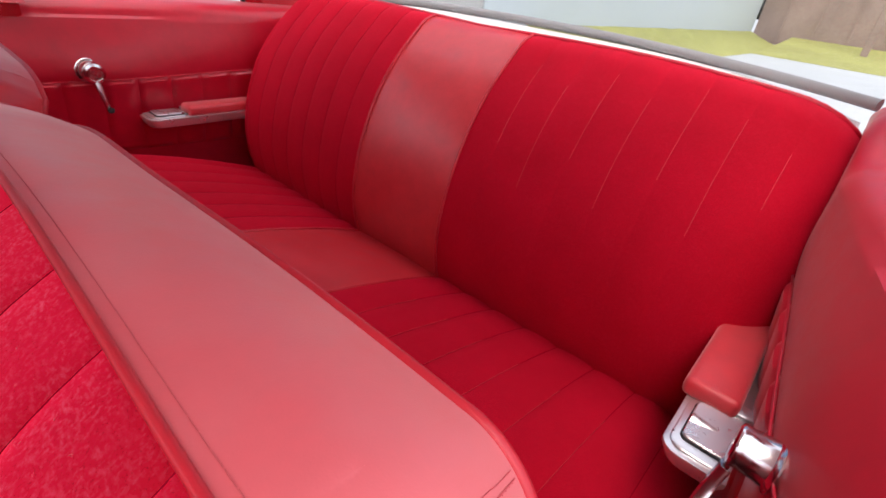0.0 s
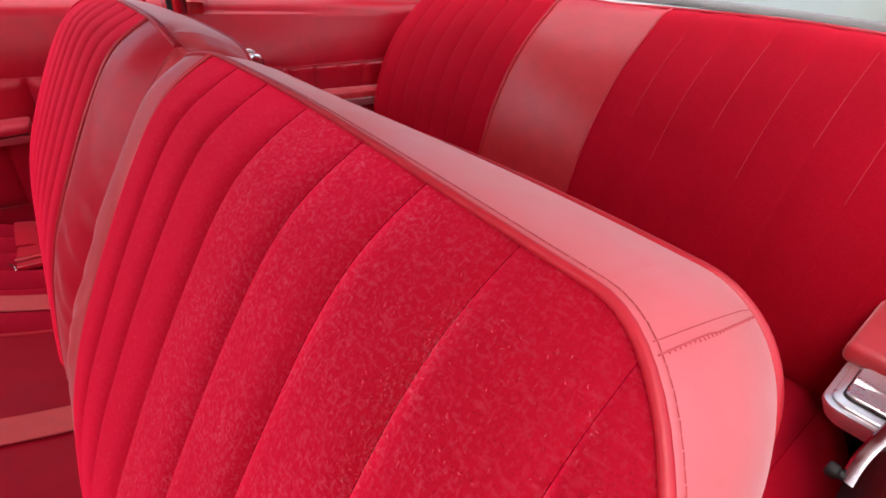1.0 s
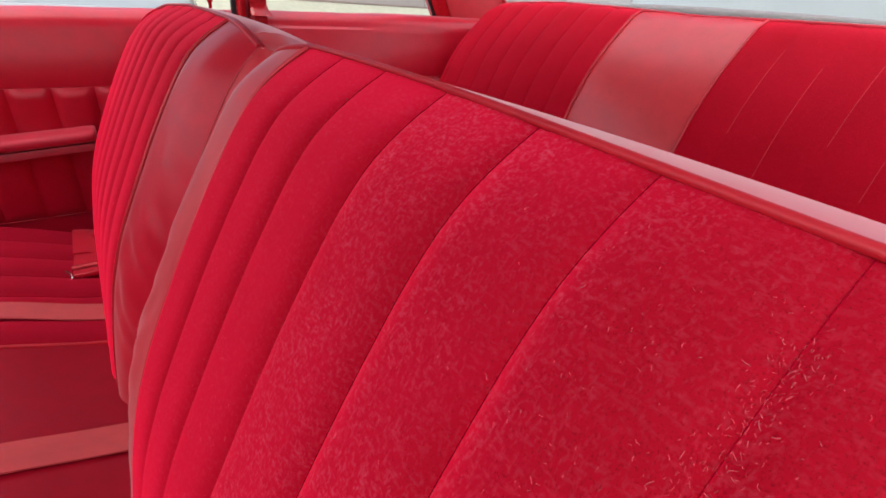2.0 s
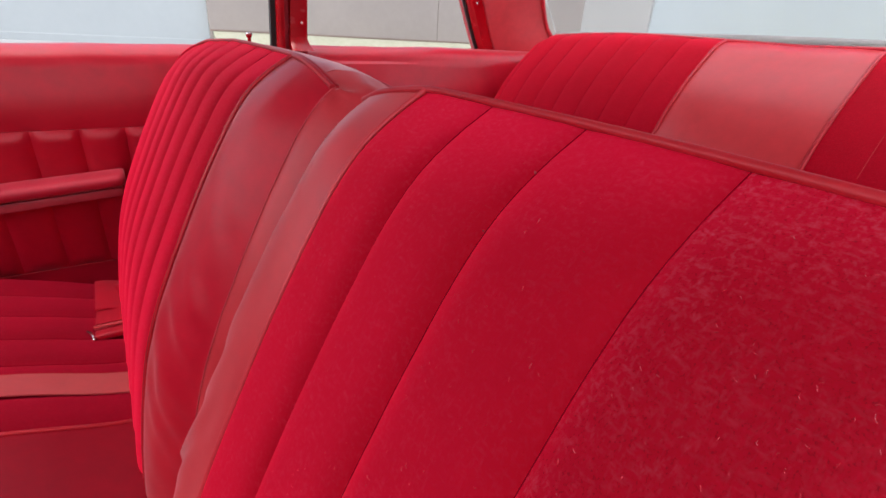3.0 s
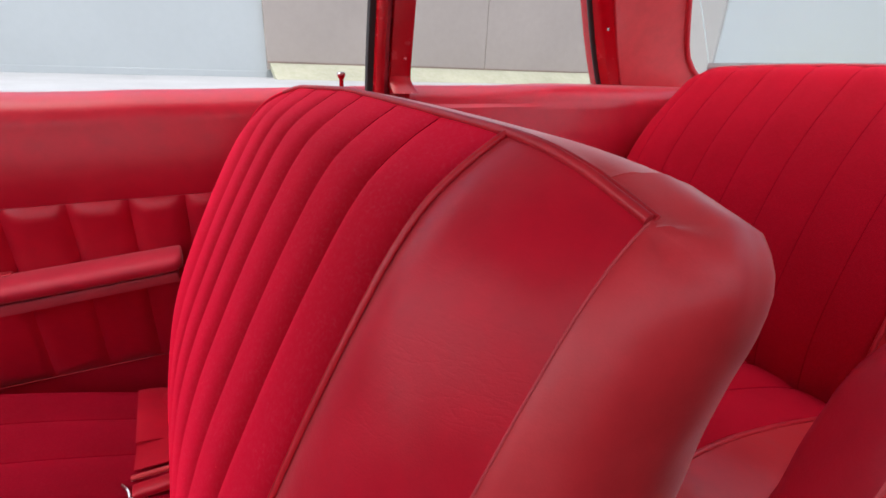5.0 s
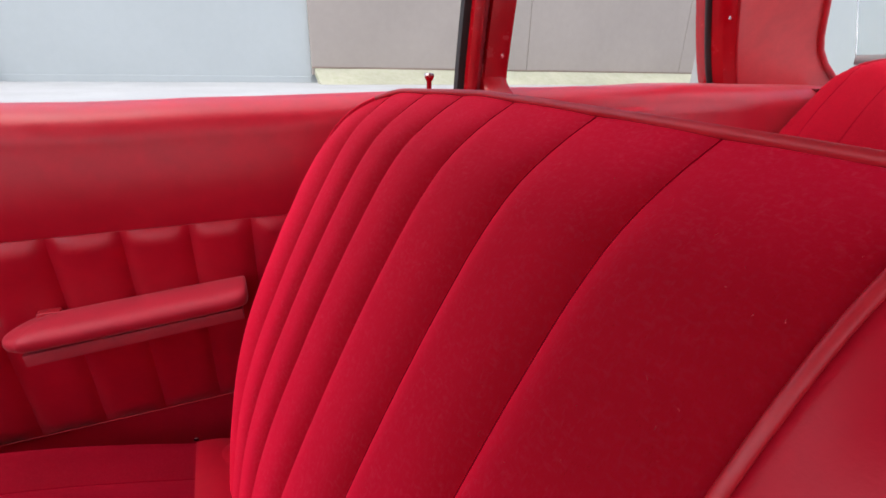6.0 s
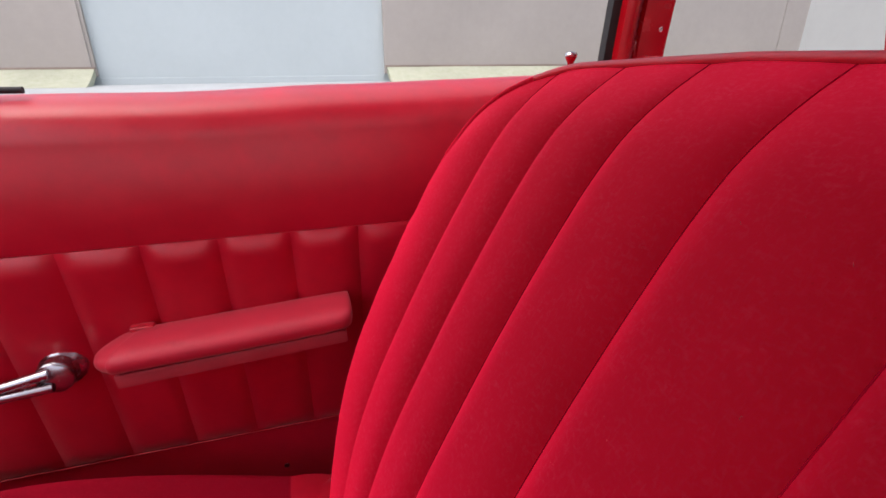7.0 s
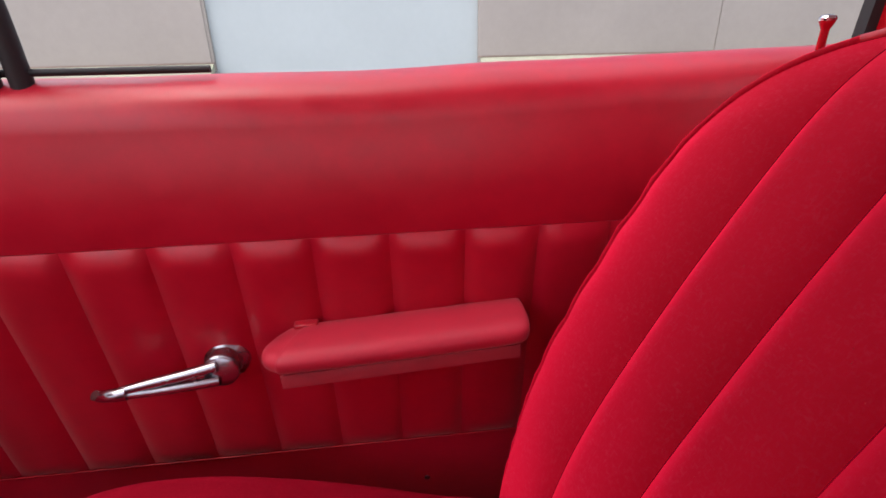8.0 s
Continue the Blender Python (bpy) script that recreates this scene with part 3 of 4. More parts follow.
def quarter(s, cx, cz, swing, inset=0.0, size=1.0):
    """Rear side trim with armrest, ashtray and window crank; s is +1 or -1 across the car."""
    def qy(x, z):
        base = 0.752 - 0.056 * min(1, max(0, (x - 0.19) / 0.22)) - 0.034 * min(1, max(0, (x - 0.41) / 0.33)) - inset
        if z > 0.58:
            far = min(1, max(0, (x - 0.25) / 0.48))
            top = 0.770 - (0.105 + 2.0 * inset) * far
            return base + (top - base) * ((z - 0.58) / 0.165) ** 1.2
        return base + 0.022 * min(1, (0.58 - z) / 0.16)

    def line_z(x):
        return 0.566 + 0.052 * (min(x, 0.80) - 0.215)

    q = thing("quarter_panel", "rear side panel in pleated red vinyl with a window sill", "side panel", kind="structure", group="rear side panels")
    x0, x1 = 0.175, 1.0
    part("upper_panel", roll_top(x0, x1, qy, s, lambda x: line_z(x) + 0.0005, rise=0.054 if inset else 0.0), VINYL_PANEL, q)
    b = [0.215 + 0.073 * k for k in range(8)]
    pleat_row(q, b, line_z, 0.40, qy, s, 0.008, VINYL_PANEL)
    part("lower_panel", panel_sheet(x0, x1, np.linspace(0.05, 0.590, 10), lambda x, z: qy(x, z) + 0.006, s), VINYL_PANEL, q)
    part("backing", box((x0, min(s * 0.80, s * 0.86), 0.05), (x1, max(s * 0.80, s * 0.86), 0.73)), PAINT, q)
    part("welt", tube([(x, s * (qy(x, line_z(x)) - 0.003), line_z(x) + 0.0015) for x in np.linspace(x0, 0.74, 30)], 0.0014, 12), VINYL_PANEL, q)
    # armrest with ashtray
    def sy(a, c):
        return (min(s * a, s * c), max(s * a, s * c))
    def tray(x0, x1, y0, y1, z0, z1, r, flare):
        """A shallow metal tray with rounded inner corners and a wider rim."""
        out = [(x1, y1), (x0, y1)]
        for k in range(9):
            t = math.pi / 2 * k / 8
            out.append((x0 + r * (1 - math.cos(t)), y0 + r * (1 - math.sin(t))))
        for k in range(9):
            t = math.pi / 2 * k / 8
            out.append((x1 - r * (1 - math.sin(t)), y0 + r * (1 - math.cos(t))))
        cx0, cy0 = (x0 + x1) / 2, (y0 + y1) / 2
        verts, n0 = [], len(out)
        for z, f in ((z0, 1 - 2 * flare), (z0 + 0.003, 1 - flare), (z1 - 0.006, 1.0), (z1 - 0.001, 1.0), (z1, 1 - 0.4 * flare)):
            for x, y in out:
                dx, dy = x - cx0, y - cy0
                verts.append((cx0 + dx - math.copysign(min(abs(dx), (1 - f) * 0.05), dx), s * (cy0 + dy - math.copysign(min(abs(dy), (1 - f) * 0.05), dy)), z))
        faces = [tuple(range(n0)), tuple(4 * n0 + k for k in range(n0))]
        for i in range(4):
            for k in range(n0):
                faces.append((i * n0 + k, i * n0 + (k + 1) % n0, (i + 1) * n0 + (k + 1) % n0, (i + 1) * n0 + k))
        return solid(verts, faces, sharp=32)

    dy = 1.1 * inset - (0.006 if inset else 0.0)
    wide, long = (0.012, 0.012) if inset else (0.0, 0.0)
    base = part("armrest", tray(0.417, 0.708, 0.608 + dy, 0.673 + dy, 0.476, 0.500, 0.020, 0.12), SATIN, q, "satin metal armrest base")
    part("rim", tray(0.423, 0.511, 0.613 + dy, 0.672 + dy, 0.4985, 0.5035, 0.017, 0.06), SATIN, base)
    pa, pb = sy(0.611 + dy - wide, 0.665 + dy - wide / 2)
    part("pad", box((0.509, pa, 0.4975), (0.706 + long, pb, 0.523), 0.009, 4), VINYL_SOFT, base, "padded red vinyl armrest pad")
    part("ashtray_recess", tray(0.436, 0.505, 0.620 + dy, 0.668 + dy, 0.500, 0.5060, 0.009, 0.04), BLACK, base)
    lid = part("ashtray_lid", tray(0.4375, 0.5035, 0.6215 + dy, 0.6665 + dy, 0.5035, 0.5085, 0.008, 0.05), LID, base, "chrome ashtray lid")
    tt = np.linspace(0, 1, 9)
    part("thumb_tab", slab([[(0.470 + w * (1 - 0.75 * t), s * (0.6225 + dy + 0.030 * t), 0.5080 + 0.0050 * (1 - t) * (1 - (w / 0.0085) ** 2)) for w in np.linspace(-0.0085, 0.0085, 7)] for t in tt], (0, 0, -0.003)), LID, lid)
    for xx in (0.527, 0.686):
        wa, wb_ = sy(0.650 + dy, qy(xx, 0.5) + 0.004)
        part("bracket", box((xx - 0.010, wa, 0.486), (xx + 0.010, wb_, 0.5065), 0.002), SATIN, base)
    # window crank
    yh = qy(cx, cz)
    crank = part("window_crank", lathe([(r * size, h * size) for r, h in [(0.0245, 0), (0.0248, 0.0015), (0.0238, 0.003), (0.0205, 0.0055), (0.0192, 0.012), (0.0188, 0.026), (0.0196, 0.030), (0.0190, 0.0325), (0.0140, 0.034), (0.0125, 0.0335), (0.004, 0.0345)]], pose(cx, s * (yh + 0.003), cz, 90 * s)), CHROME, q, "chrome window crank")
    yi = yh - 0.029 * size
    arm_path = curve([(cx + swing * 0.15, yi, cz - 0.018), (cx + swing * 0.35, yi - 0.004, cz - 0.040), (cx + swing * 0.75, yi - 0.007, cz - 0.064), (cx + swing, yi - 0.006, cz - 0.080)], 14)
    part("arm", slab([[(p[0] + w * (1 - 0.035 * i), s * (p[1] + d), p[2]) for w, d in ((-0.0078, 0.003), (-0.006, -0.0015), (0.0, -0.003), (0.006, -0.0015), (0.0078, 0.003))] for i, p in enumerate(arm_path)], (0, s * 0.004, 0)), CHROME, crank)
    part("knob", lathe([(0.004, 0), (0.0045, 0.004), (0.0065, 0.006), (0.0072, 0.011), (0.006, 0.0135), (0.003, 0.014)], pose(cx + swing, s * (yi - 0.006), cz - 0.079, 90 * s)), BLACK, crank, "black crank knob")
    return q


quarter(1, 0.345, 0.596, 0.012, size=1.15)
quarter(-1, 0.386, 0.574, -0.046, 0.010)

# ---- rear seat ----
REAR = curve([(0.70, 0.28), (0.662, 0.32), (0.640, 0.38), (0.632, 0.44), (0.638, 0.51), (0.658, 0.585), (0.695, 0.665), (0.740, 0.725), (0.785, 0.768), (0.812, 0.791), (0.838, 0.800)], 44)


def rear_point(y, i, puff=0.0):
    x, z = REAR[i]
    v = i / (len(REAR) - 1)
    e = max(0.0, (abs(y) - 0.55) / 0.09)
    z2 = z - 0.014 * v * min(1.0, max(0.0, (abs(y) - 0.30) / 0.28)) ** 1.5 + 0.006 * v * (1 - (abs(y) / 0.4 - 1) ** 2 if abs(y) < 0.8 else 0) - 0.034 * v * e**2.4
    return (x + 0.035 * e**2.5 + 0.008 * (y / 0.66) ** 2 - puff, y, z2 + puff * 0.4 * v)


def rear_strip(name, y0, y1, h, mat, parent, ny=12, label=""):
    rows = []
    for i in range(len(REAR)):
        v = i / (len(REAR) - 1)
        fade = 0.35 + 0.65 * min(1, max(0, (v - 0.25) / 0.4))
        rows.append([rear_point(y0 + (y1 - y0) * u, i, h * fade * (1 - abs(2 * u - 1) ** 3)) for u in np.linspace(0, 1, ny)])
    return part(name, slab(rows, (0.05, 0, -0.012)), mat, parent, label)


rs = thing("rear_bench", "red cloth rear bench back with a faded vinyl centre strip", "car seat")
RS = [0.123 + 0.0660 * k for k in range(8)] + [0.642]
for s, y_end in ((1, 0.655), (-1, 0.657)):
    RS[-1] = y_end
    for a, b in zip(RS, RS[1:]):
        rear_strip("pleat", s * a, s * b, 0.0050 if s > 0 else 0.0022, CLOTH_REAR, rs)
    part("strip_piping", tube([np.array(rear_point(s * 0.123, i)) + (-0.002, 0, 0.001) for i in range(0, len(REAR))], 0.0028, 12), PIPING, rs)
    part("end_piping", tube([np.array(rear_point(s * y_end, i)) for i in range(0, len(REAR))], 0.004, 12), VINYL, rs)
WORN = make_vinyl("worn_seam_thread", (0.60, 0.025, 0.045), (0.66, 0.045, 0.065), 0.8, 0.0)
for k in range(1, 8):
    part("seam", tube([np.array(rear_point(RS[k], i)) + (-0.0003, 0, 0.0002) for i in range(len(REAR) - 1)], 0.0004, 6), SEAM, rs)
    top = len(REAR) - 2
    part("worn_seam", tube([np.array(rear_point(-RS[k], i)) + (-0.0012, 0, 0.0006) for i in range(22 + (k * 5) % 9, top - 1 - (k * 7) % 5)], 0.00045, 5), WORN, rs, "pale worn seam")
rear_strip("centre_strip", -0.123, 0.123, 0.004, VINYL_REAR, rs, 24, "faded salmon vinyl centre strip")
part("top_piping", tube([np.array(rear_point(y, len(REAR) - 1)) + (0.002, 0, 0.001) for y in np.linspace(-0.657, 0.655, 60)], 0.0042, 12), VINYL, rs)
part("back_board", box((0.76, -0.62, 0.2), (0.85, 0.62, 0.70), 0.02), CARPET, rs)

rc = thing("rear_cushion", "pleated red cloth rear seat cushion with vinyl centre", "seat cushion")
RC = curve([(0.14, 0.20), (0.135, 0.34), (0.155, 0.405), (0.21, 0.435), (0.30, 0.442), (0.40, 0.424), (0.50, 0.397), (0.60, 0.365), (0.70, 0.325)], 40)


def cushion_strip(line, y0, y1, h, mat, parent, edge=None, ny=12, label="", name="pleat", drop=(0, 0, -0.10)):
    rows = []
    for x, z in line:
        row = []
        for u in np.linspace(0, 1, ny):
            y = y0 + (y1 - y0) * u
            d = edge(y) if edge else 0
            row.append((x, y, z - d + h * (1 - abs(2 * u - 1) ** 3)))
        rows.append(row)
    return part(name, slab(rows, drop), mat, parent, label)


def rc_edge(y):
    return 0.09 * max(0.0, (abs(y) - 0.56) / 0.12) ** 2.2


CB = [0.123 + 0.070 * k for k in range(8)] + [0.676]
for s in (1, -1):
    for a, b in zip(CB, CB[1:]):
        cushion_strip(RC, s * a, s * b, 0.0055, CLOTH_REAR, rc, rc_edge)
    part("strip_piping", tube([(x, s * 0.123, z + 0.001) for x, z in RC], 0.0028, 12), PIPING, rc)
    for y in CB[1:-1]:
        part("seam", tube([(x, s * y, z - rc_edge(y) + 0.0003) for x, z in RC], 0.0006, 6), SEAM, rc)
for k in range(1, 7):
    part("worn_seam", tube([(x, -CB[k], z - rc_edge(CB[k]) + 0.0012) for x, z in RC[12:30]], 0.00028, 5), WORN, rc, "pale worn seam")
cushion_strip(RC, -0.123, 0.123, 0.005, VINYL_REAR, rc, None, 20, "faded salmon vinyl centre strip", "centre_strip")
part("base", box((0.16, -0.66, 0.05), (0.68, 0.66, 0.24), 0.02), CARPET, rc)

# ---- front seats ----
FRONT = curve([(-0.200, 0.16), (-0.192, 0.22), (-0.175, 0.34), (-0.150, 0.45), (-0.132, 0.50), (-0.107, 0.556), (-0.078, 0.616), (-0.049, 0.67), (-0.031, 0.70), (-0.013, 0.723), (0.010, 0.742), (0.034, 0.757)], 60)
ZT, ZB = 0.757, 0.16


def add_bar(verts, faces, p, q, r):
    """Adds a thin square bar from p to q to the lists."""
    d = (q - p) / (np.linalg.norm(q - p) + 1e-9)
    a = np.cross(d, (0.3, 0.2, 0.93))
    a *= r / np.linalg.norm(a)
    b = np.cross(d, a)
    m = len(verts)
    for e in (p, q):
        verts += [e + a + b, e - a + b, e - a - b, e + a - b]
    faces += [(m, m + 1, m + 2, m + 3), (m + 7, m + 6, m + 5, m + 4)]
    faces += [(m + k, m + 4 + k, m + 4 + (k + 1) % 4, m + (k + 1) % 4) for k in range(4)]


def outer_fall(y):
    """How far the driver's front edge sinks below the rear one towards its outer end."""
    w = min(1.0, max(0.0, (y - 0.26) / 0.30))
    return 0.0026 * w * w * (3 - 2 * w)


def front_seat(s, bounds, y_in, lean_out, flare, lint, label):
    """One half of the split bench back. s: +1 or -1 across the car; bounds: seams from the vinyl strip outward; y_in: inner seam."""
    seat = thing("front_seat_back", label, "car seat", group="front seat backs")
    y_out = bounds[-1]
    R = 0.120 if s > 0 else 0.068
    groove = 3.4 if s > 0 else 4.6
    swellp = 0.0085 if s > 0 else 0.0068

    def top(y):
        d = max(0.0, y - (y_out - R)) / R
        e = max(0.0, (y_in + 0.10) - y) / 0.10
        return ZT - R * (1 - math.sqrt(max(0.0, 1 - min(d, 1) ** 2))) - (0.020 * e**2.5 if s > 0 else 0.017 * e**2) - 0.003 * ((y - 0.3) / 0.3) ** 2 - (0.007 * min(1.0, max(0.0, (y - 0.42) / 0.16)) if s > 0 else outer_fall(y))

    def spot(y, i, puff=0.0):
        x, zn = FRONT[i]
        v = (zn - ZB) / (ZT - ZB)
        z = ZB + v * (top(y) - ZB)
        x = float(np.interp(z, FRONT[:, 1], FRONT[:, 0]))
        e = max(0.0, 1 - (y_out - y) / 0.06) * (0.8 if s > 0 else 0.5)
        f = max(0.0, 1 - (y - y_in) / (0.085 if s > 0 else 0.05))
        w = max(0.0, (y - 0.38) / (y_out - 0.38))
        yy = y + w**2 * lean_out * math.sin(math.pi * min(1, max(0, (0.76 - z) / 0.60)))
        if s > 0:
            yy += 0.0032 * noise.noise((z * 38, 5, 2)) * max(0.0, 1 - (y_out - y) / 0.05) * min(1, max(0, (0.74 - z) / 0.05))
        nx, nz = (-0.95, 0.3) if zn < 0.70 else (-0.7, 0.7)
        k = puff * min(1, (1 - v) * 12 + 0.15)
        return np.array((x + 0.016 * e**2 + (0.038 if s > 0 else 0.020 * (0.4 + 0.6 * v)) * f**2 + nx * k, s * yy, z + nz * k * 0.8))

    n = len(FRONT)
    for a, b in zip(bounds, bounds[1:]):
        rows = [[spot(a + (b - a) * u, i, swellp * (1 - abs(2 * u - 1) ** groove)) for u in 0.5 - 0.5 * np.cos(np.linspace(0, math.pi, 19))] for i in range(n)]
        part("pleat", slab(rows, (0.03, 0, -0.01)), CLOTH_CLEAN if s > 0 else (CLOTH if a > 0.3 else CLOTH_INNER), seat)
    rows = [[spot(y_in + (bounds[0] - y_in) * u, i, 0.006 * math.sin(math.pi * u)
                  + (0.0030 * noise.noise((u * 2.5, i / 9.0, 4 + s)) + 0.0) * math.sin(math.pi * u)
                  + 0.015 * min(1, 7 * u) * (1 - u) ** 1.6 * math.exp(-((i - 30) / 11) ** 2) * noise.noise((u * 1.2, i / 2.9 - u * 3.4, 9 + s))) for u in np.linspace(0, 1, 34)] for i in range(n)]
    part("inner_strip", slab(rows, (0.03, 0, -0.01)), VINYL_DEEP if s > 0 else VINYL_SOFT, seat, "glossy red vinyl inner strip")
    part("strip_piping", tube([spot(bounds[0], i) + (-0.0020, 0, 0.001) for i in range(n)], 0.0021 if s > 0 else 0.0019, 12), PIPING if s > 0 else PIPING_PALE, seat)

    for y in bounds[1:-1]:
        part("seam", tube([spot(y, i) + (-0.0002, 0, 0.0001) for i in range(n)], 0.00036 if s > 0 else 0.00024, 6), SEAM, seat)

    # outline of the face: up the outer side, over the top, down the inner side
    outer = [spot(y_out, i) for i in range(n)]
    arc = [y_out - R * (1 - math.cos(t)) for t in np.linspace(0, math.pi / 2, 18)]
    over = [spot(y, n - 1) for y in (arc + list(np.linspace(y_out - R, y_in, 33)))[1:50]]
    over[-1] = spot(y_in, n - 1)
    inner = [spot(y_in, i) for i in range(n - 2, -1, -1)]
    rim = [p + np.array((-0.0008, 0, 0.0012)) for p in outer + over]
    turn_in = n + 13
    part("edge_piping", tube(rim[turn_in - 1 :] if s > 0 else rim, 0.0028 if s > 0 else 0.0023, 12), PIPING, seat, "red piping round the seat edge")
    if s > 0:
        gather = 1 + 0.10 * np.sin(np.arange(turn_in) * 1.9) + 0.06 * np.sin(np.arange(turn_in) * 4.3)
        part("side_piping", tube(rim[:turn_in], 0.0027 * gather, 12), CLOTH_CLEAN, seat, "puckered red cloth piping")

    if s > 0:
        part("welt", tube([p + np.array((0.0046, 0, 0.0012)) for p in (outer + over)[turn_in - 1 :]], 0.0017, 10), PIPING, seat)

    line = np.array(outer + over + inner)
    kind = np.r_[np.zeros(n), np.ones(49), np.full(n - 1, 2)]
    tan = np.gradient(line[:, 1:], axis=0)
    tan /= np.linalg.norm(tan, axis=1)[:, None] + 1e-9
    out = np.stack([tan[:, 1], -tan[:, 0]], 1) * s
    for _ in range(14):
        out[1:-1] = (out[:-2] + 2 * out[1:-1] + out[2:]) / 4
    out /= np.linalg.norm(out, axis=1)[:, None] + 1e-9
    swell = np.where(kind == 0, 0.010 if s > 0 else 0.005, np.where(kind == 1, 0.0075, 0.027))
    for _ in range(6):
        swell[1:-1] = (swell[:-2] + 2 * swell[1:-1] + swell[2:]) / 4

    if s > 0:
        ks = np.arange(len(line)) - n - 48
        swell += 0.004 * np.exp(-(((ks - 4) / 5) ** 2)) + 0.020 / (1 + np.exp(-(ks - 16) / 4))

    def behind(p, o):
        v = (p[2] - ZB) / (ZT - ZB)
        side = s * o[0]
        drop = (0.025 + 0.006 * min(1.0, abs(abs(p[1]) - 0.32) / 0.27) ** 2 + (0.012 * math.exp(-(((abs(p[1]) - 0.22) / 0.2) ** 2)) - outer_fall(abs(p[1])) if s < 0 else 0.0)) * max(0, v) ** 3
        return np.array(((0.132 if s > 0 else 0.126) + (0.008 if s > 0 else 0.004) * max(0, side) - 0.17 * (1 - v), p[1] + s * (0.022 * max(0, side) * flare + 0.006 * min(0, side)), p[2] - drop))

    rear = np.array([behind(p, o) for p, o in zip(line, out)])

    corner = n + 48

    def boxing(a, b, wrinkle=0.0, nw=14, fine=1):
        rows, inward = [], []
        for kk in np.linspace(a, b - 1, (b - 1 - a) * fine + 1):
            k = min(int(kk), len(line) - 2)
            f = kk - k
            p, q, o, sw = (v[k] * (1 - f) + v[k + 1] * f for v in (line, rear, out, swell))
            row = []
            for u in np.linspace(0, 1, nw):
                h = sw * math.sin(math.pi * u) ** 0.8
                h += wrinkle * (noise.noise((kk / 12, u * 4, 7 + s)) + 0.45 * (1 - u) * noise.noise((kk / 2.2, u * 2.5, 2 + s))) * math.sin(math.pi * u)
                if s > 0:
                    # gathered folds that fan out from the corner where the piping ends
                    da, db = (kk - corner) * 0.010, u * 0.10
                    far, turn = math.hypot(da, db), math.atan2(db, da)
                    h += (0.0030 * math.sin(turn * 7 + 9 * far) - 0.0025) * math.exp(-(far / 0.028) ** 2) * min(1, u * 9)
                row.append(p + (q - p) * u + np.array((0, o[0] * h, o[1] * h)))
            rows.append(row)
            inward.append([(0, -o[0] * 0.012, -o[1] * 0.012)] * nw)
        rows = np.array(rows)
        return shell(rows, rows + np.array(inward))

    cut = n + 11
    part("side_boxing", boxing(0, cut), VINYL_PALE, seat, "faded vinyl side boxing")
    part("top_boxing", boxing(cut - 1, corner, 0.0, 26, 3), VINYL_PALE if s < 0 else VINYL_SOFT, seat, "faded salmon vinyl top boxing, gloss painted in at the outer end" if s < 0 else "soft red vinyl top boxing")
    part("inner_boxing", boxing(corner - 1, len(line), 0.004, 26, 3), VINYL if s < 0 else VINYL_SOFT, seat, "puffy vinyl inner side")
    part("inner_seam", tube([p + np.array((-0.0005, 0, 0)) for p in line[corner:]], 0.0006, 6), THREAD, seat)
    part("rear_piping", tube(rear, 0.0032, 12), PIPING, seat)
    verts, faces = [], []
    for k in range(n - 6, corner - 2):
        for f in (0.25, 0.75):
            p, q, o = line[k] + (line[k + 1] - line[k]) * f, rear[k] + (rear[k + 1] - rear[k]) * f, np.array((0, *out[k]))
            d = (line[k + 1] - line[k]) * 0.22
            g = (q - p) / (np.linalg.norm(q - p) + 1e-9)
            c = p + g * 0.0075 + o * (swell[k] * 0.24 + 0.0006)
            for e in (0.00009, -0.00009):
                verts += [c - d + g * 2 * e, c + d + g * 2 * e, c + d + g * 2 * e + o * 0.0004, c - d + g * 2 * e + o * 0.0004]
            m = len(verts) - 8
            faces += [(m, m + 1, m + 2, m + 3), (m + 4, m + 7, m + 6, m + 5), (m + 3, m + 2, m + 6, m + 7), (m, m + 4, m + 5, m + 1), (m, m + 3, m + 7, m + 4), (m + 1, m + 5, m + 6, m + 2)]
    tagged(part("stitching", solid(verts, faces, False), STITCH if s > 0 else STITCH_PALE, seat), kind="stuff")
    # stitched joint across the boxing at the outer corner: a folded edge and a row of stitches
    def on_boxing(kk, u, lift):
        k = int(kk)
        f = kk - k
        p, q = line[k] * (1 - f) + line[k + 1] * f, rear[k] * (1 - f) + rear[k + 1] * f
        return p + (q - p) * u + np.array((0, out[k][0], out[k][1])) * (swell[k] * math.sin(math.pi * u) ** 0.8 + lift)

    for shift, r in ((0.0, 0.00030), (0.6, 0.0002)):
        part("stitch_seam", tube([on_boxing(cut + 0.5 + shift - 1.4 * u, u, 0.0004) for u in np.linspace(0.05, 0.95, 22)], r, 5), THREAD, seat)
    verts, faces = [], []
    for u in np.linspace(0.1, 0.92, 30):
        add_bar(verts, faces, on_boxing(cut + 0.5 - 1.4 * u, u, 0.0003), on_boxing(cut + 0.36 - 1.4 * u, u + 0.003, 0.0003), 0.00016)
    tagged(part("stitching", solid(verts, faces, False), THREAD, seat), kind="stuff")
    # lint and loose fibres caught in the nap
    rng = random.Random(11 + s)
    verts, faces = [], []
    for _ in range(lint):
        y = bounds[0] + (y_out - bounds[0] - 0.01) * (rng.random() ** (0.35 if s < 0 and rng.random() < 0.75 else 1.0))
        pilled = s < 0 and rng.random() < 0.15
        if pilled:
            y = 0.527 + rng.gauss(0, 0.0035)
        k = min(len(bounds) - 1, int(np.searchsorted(bounds, y, side="right")))
        u = (y - bounds[k - 1]) / (bounds[k] - bounds[k - 1])
        i = min(n - 3, int(n - 4 - abs(rng.gauss(0, 11)))) if pilled else rng.randrange(8, n - 3)
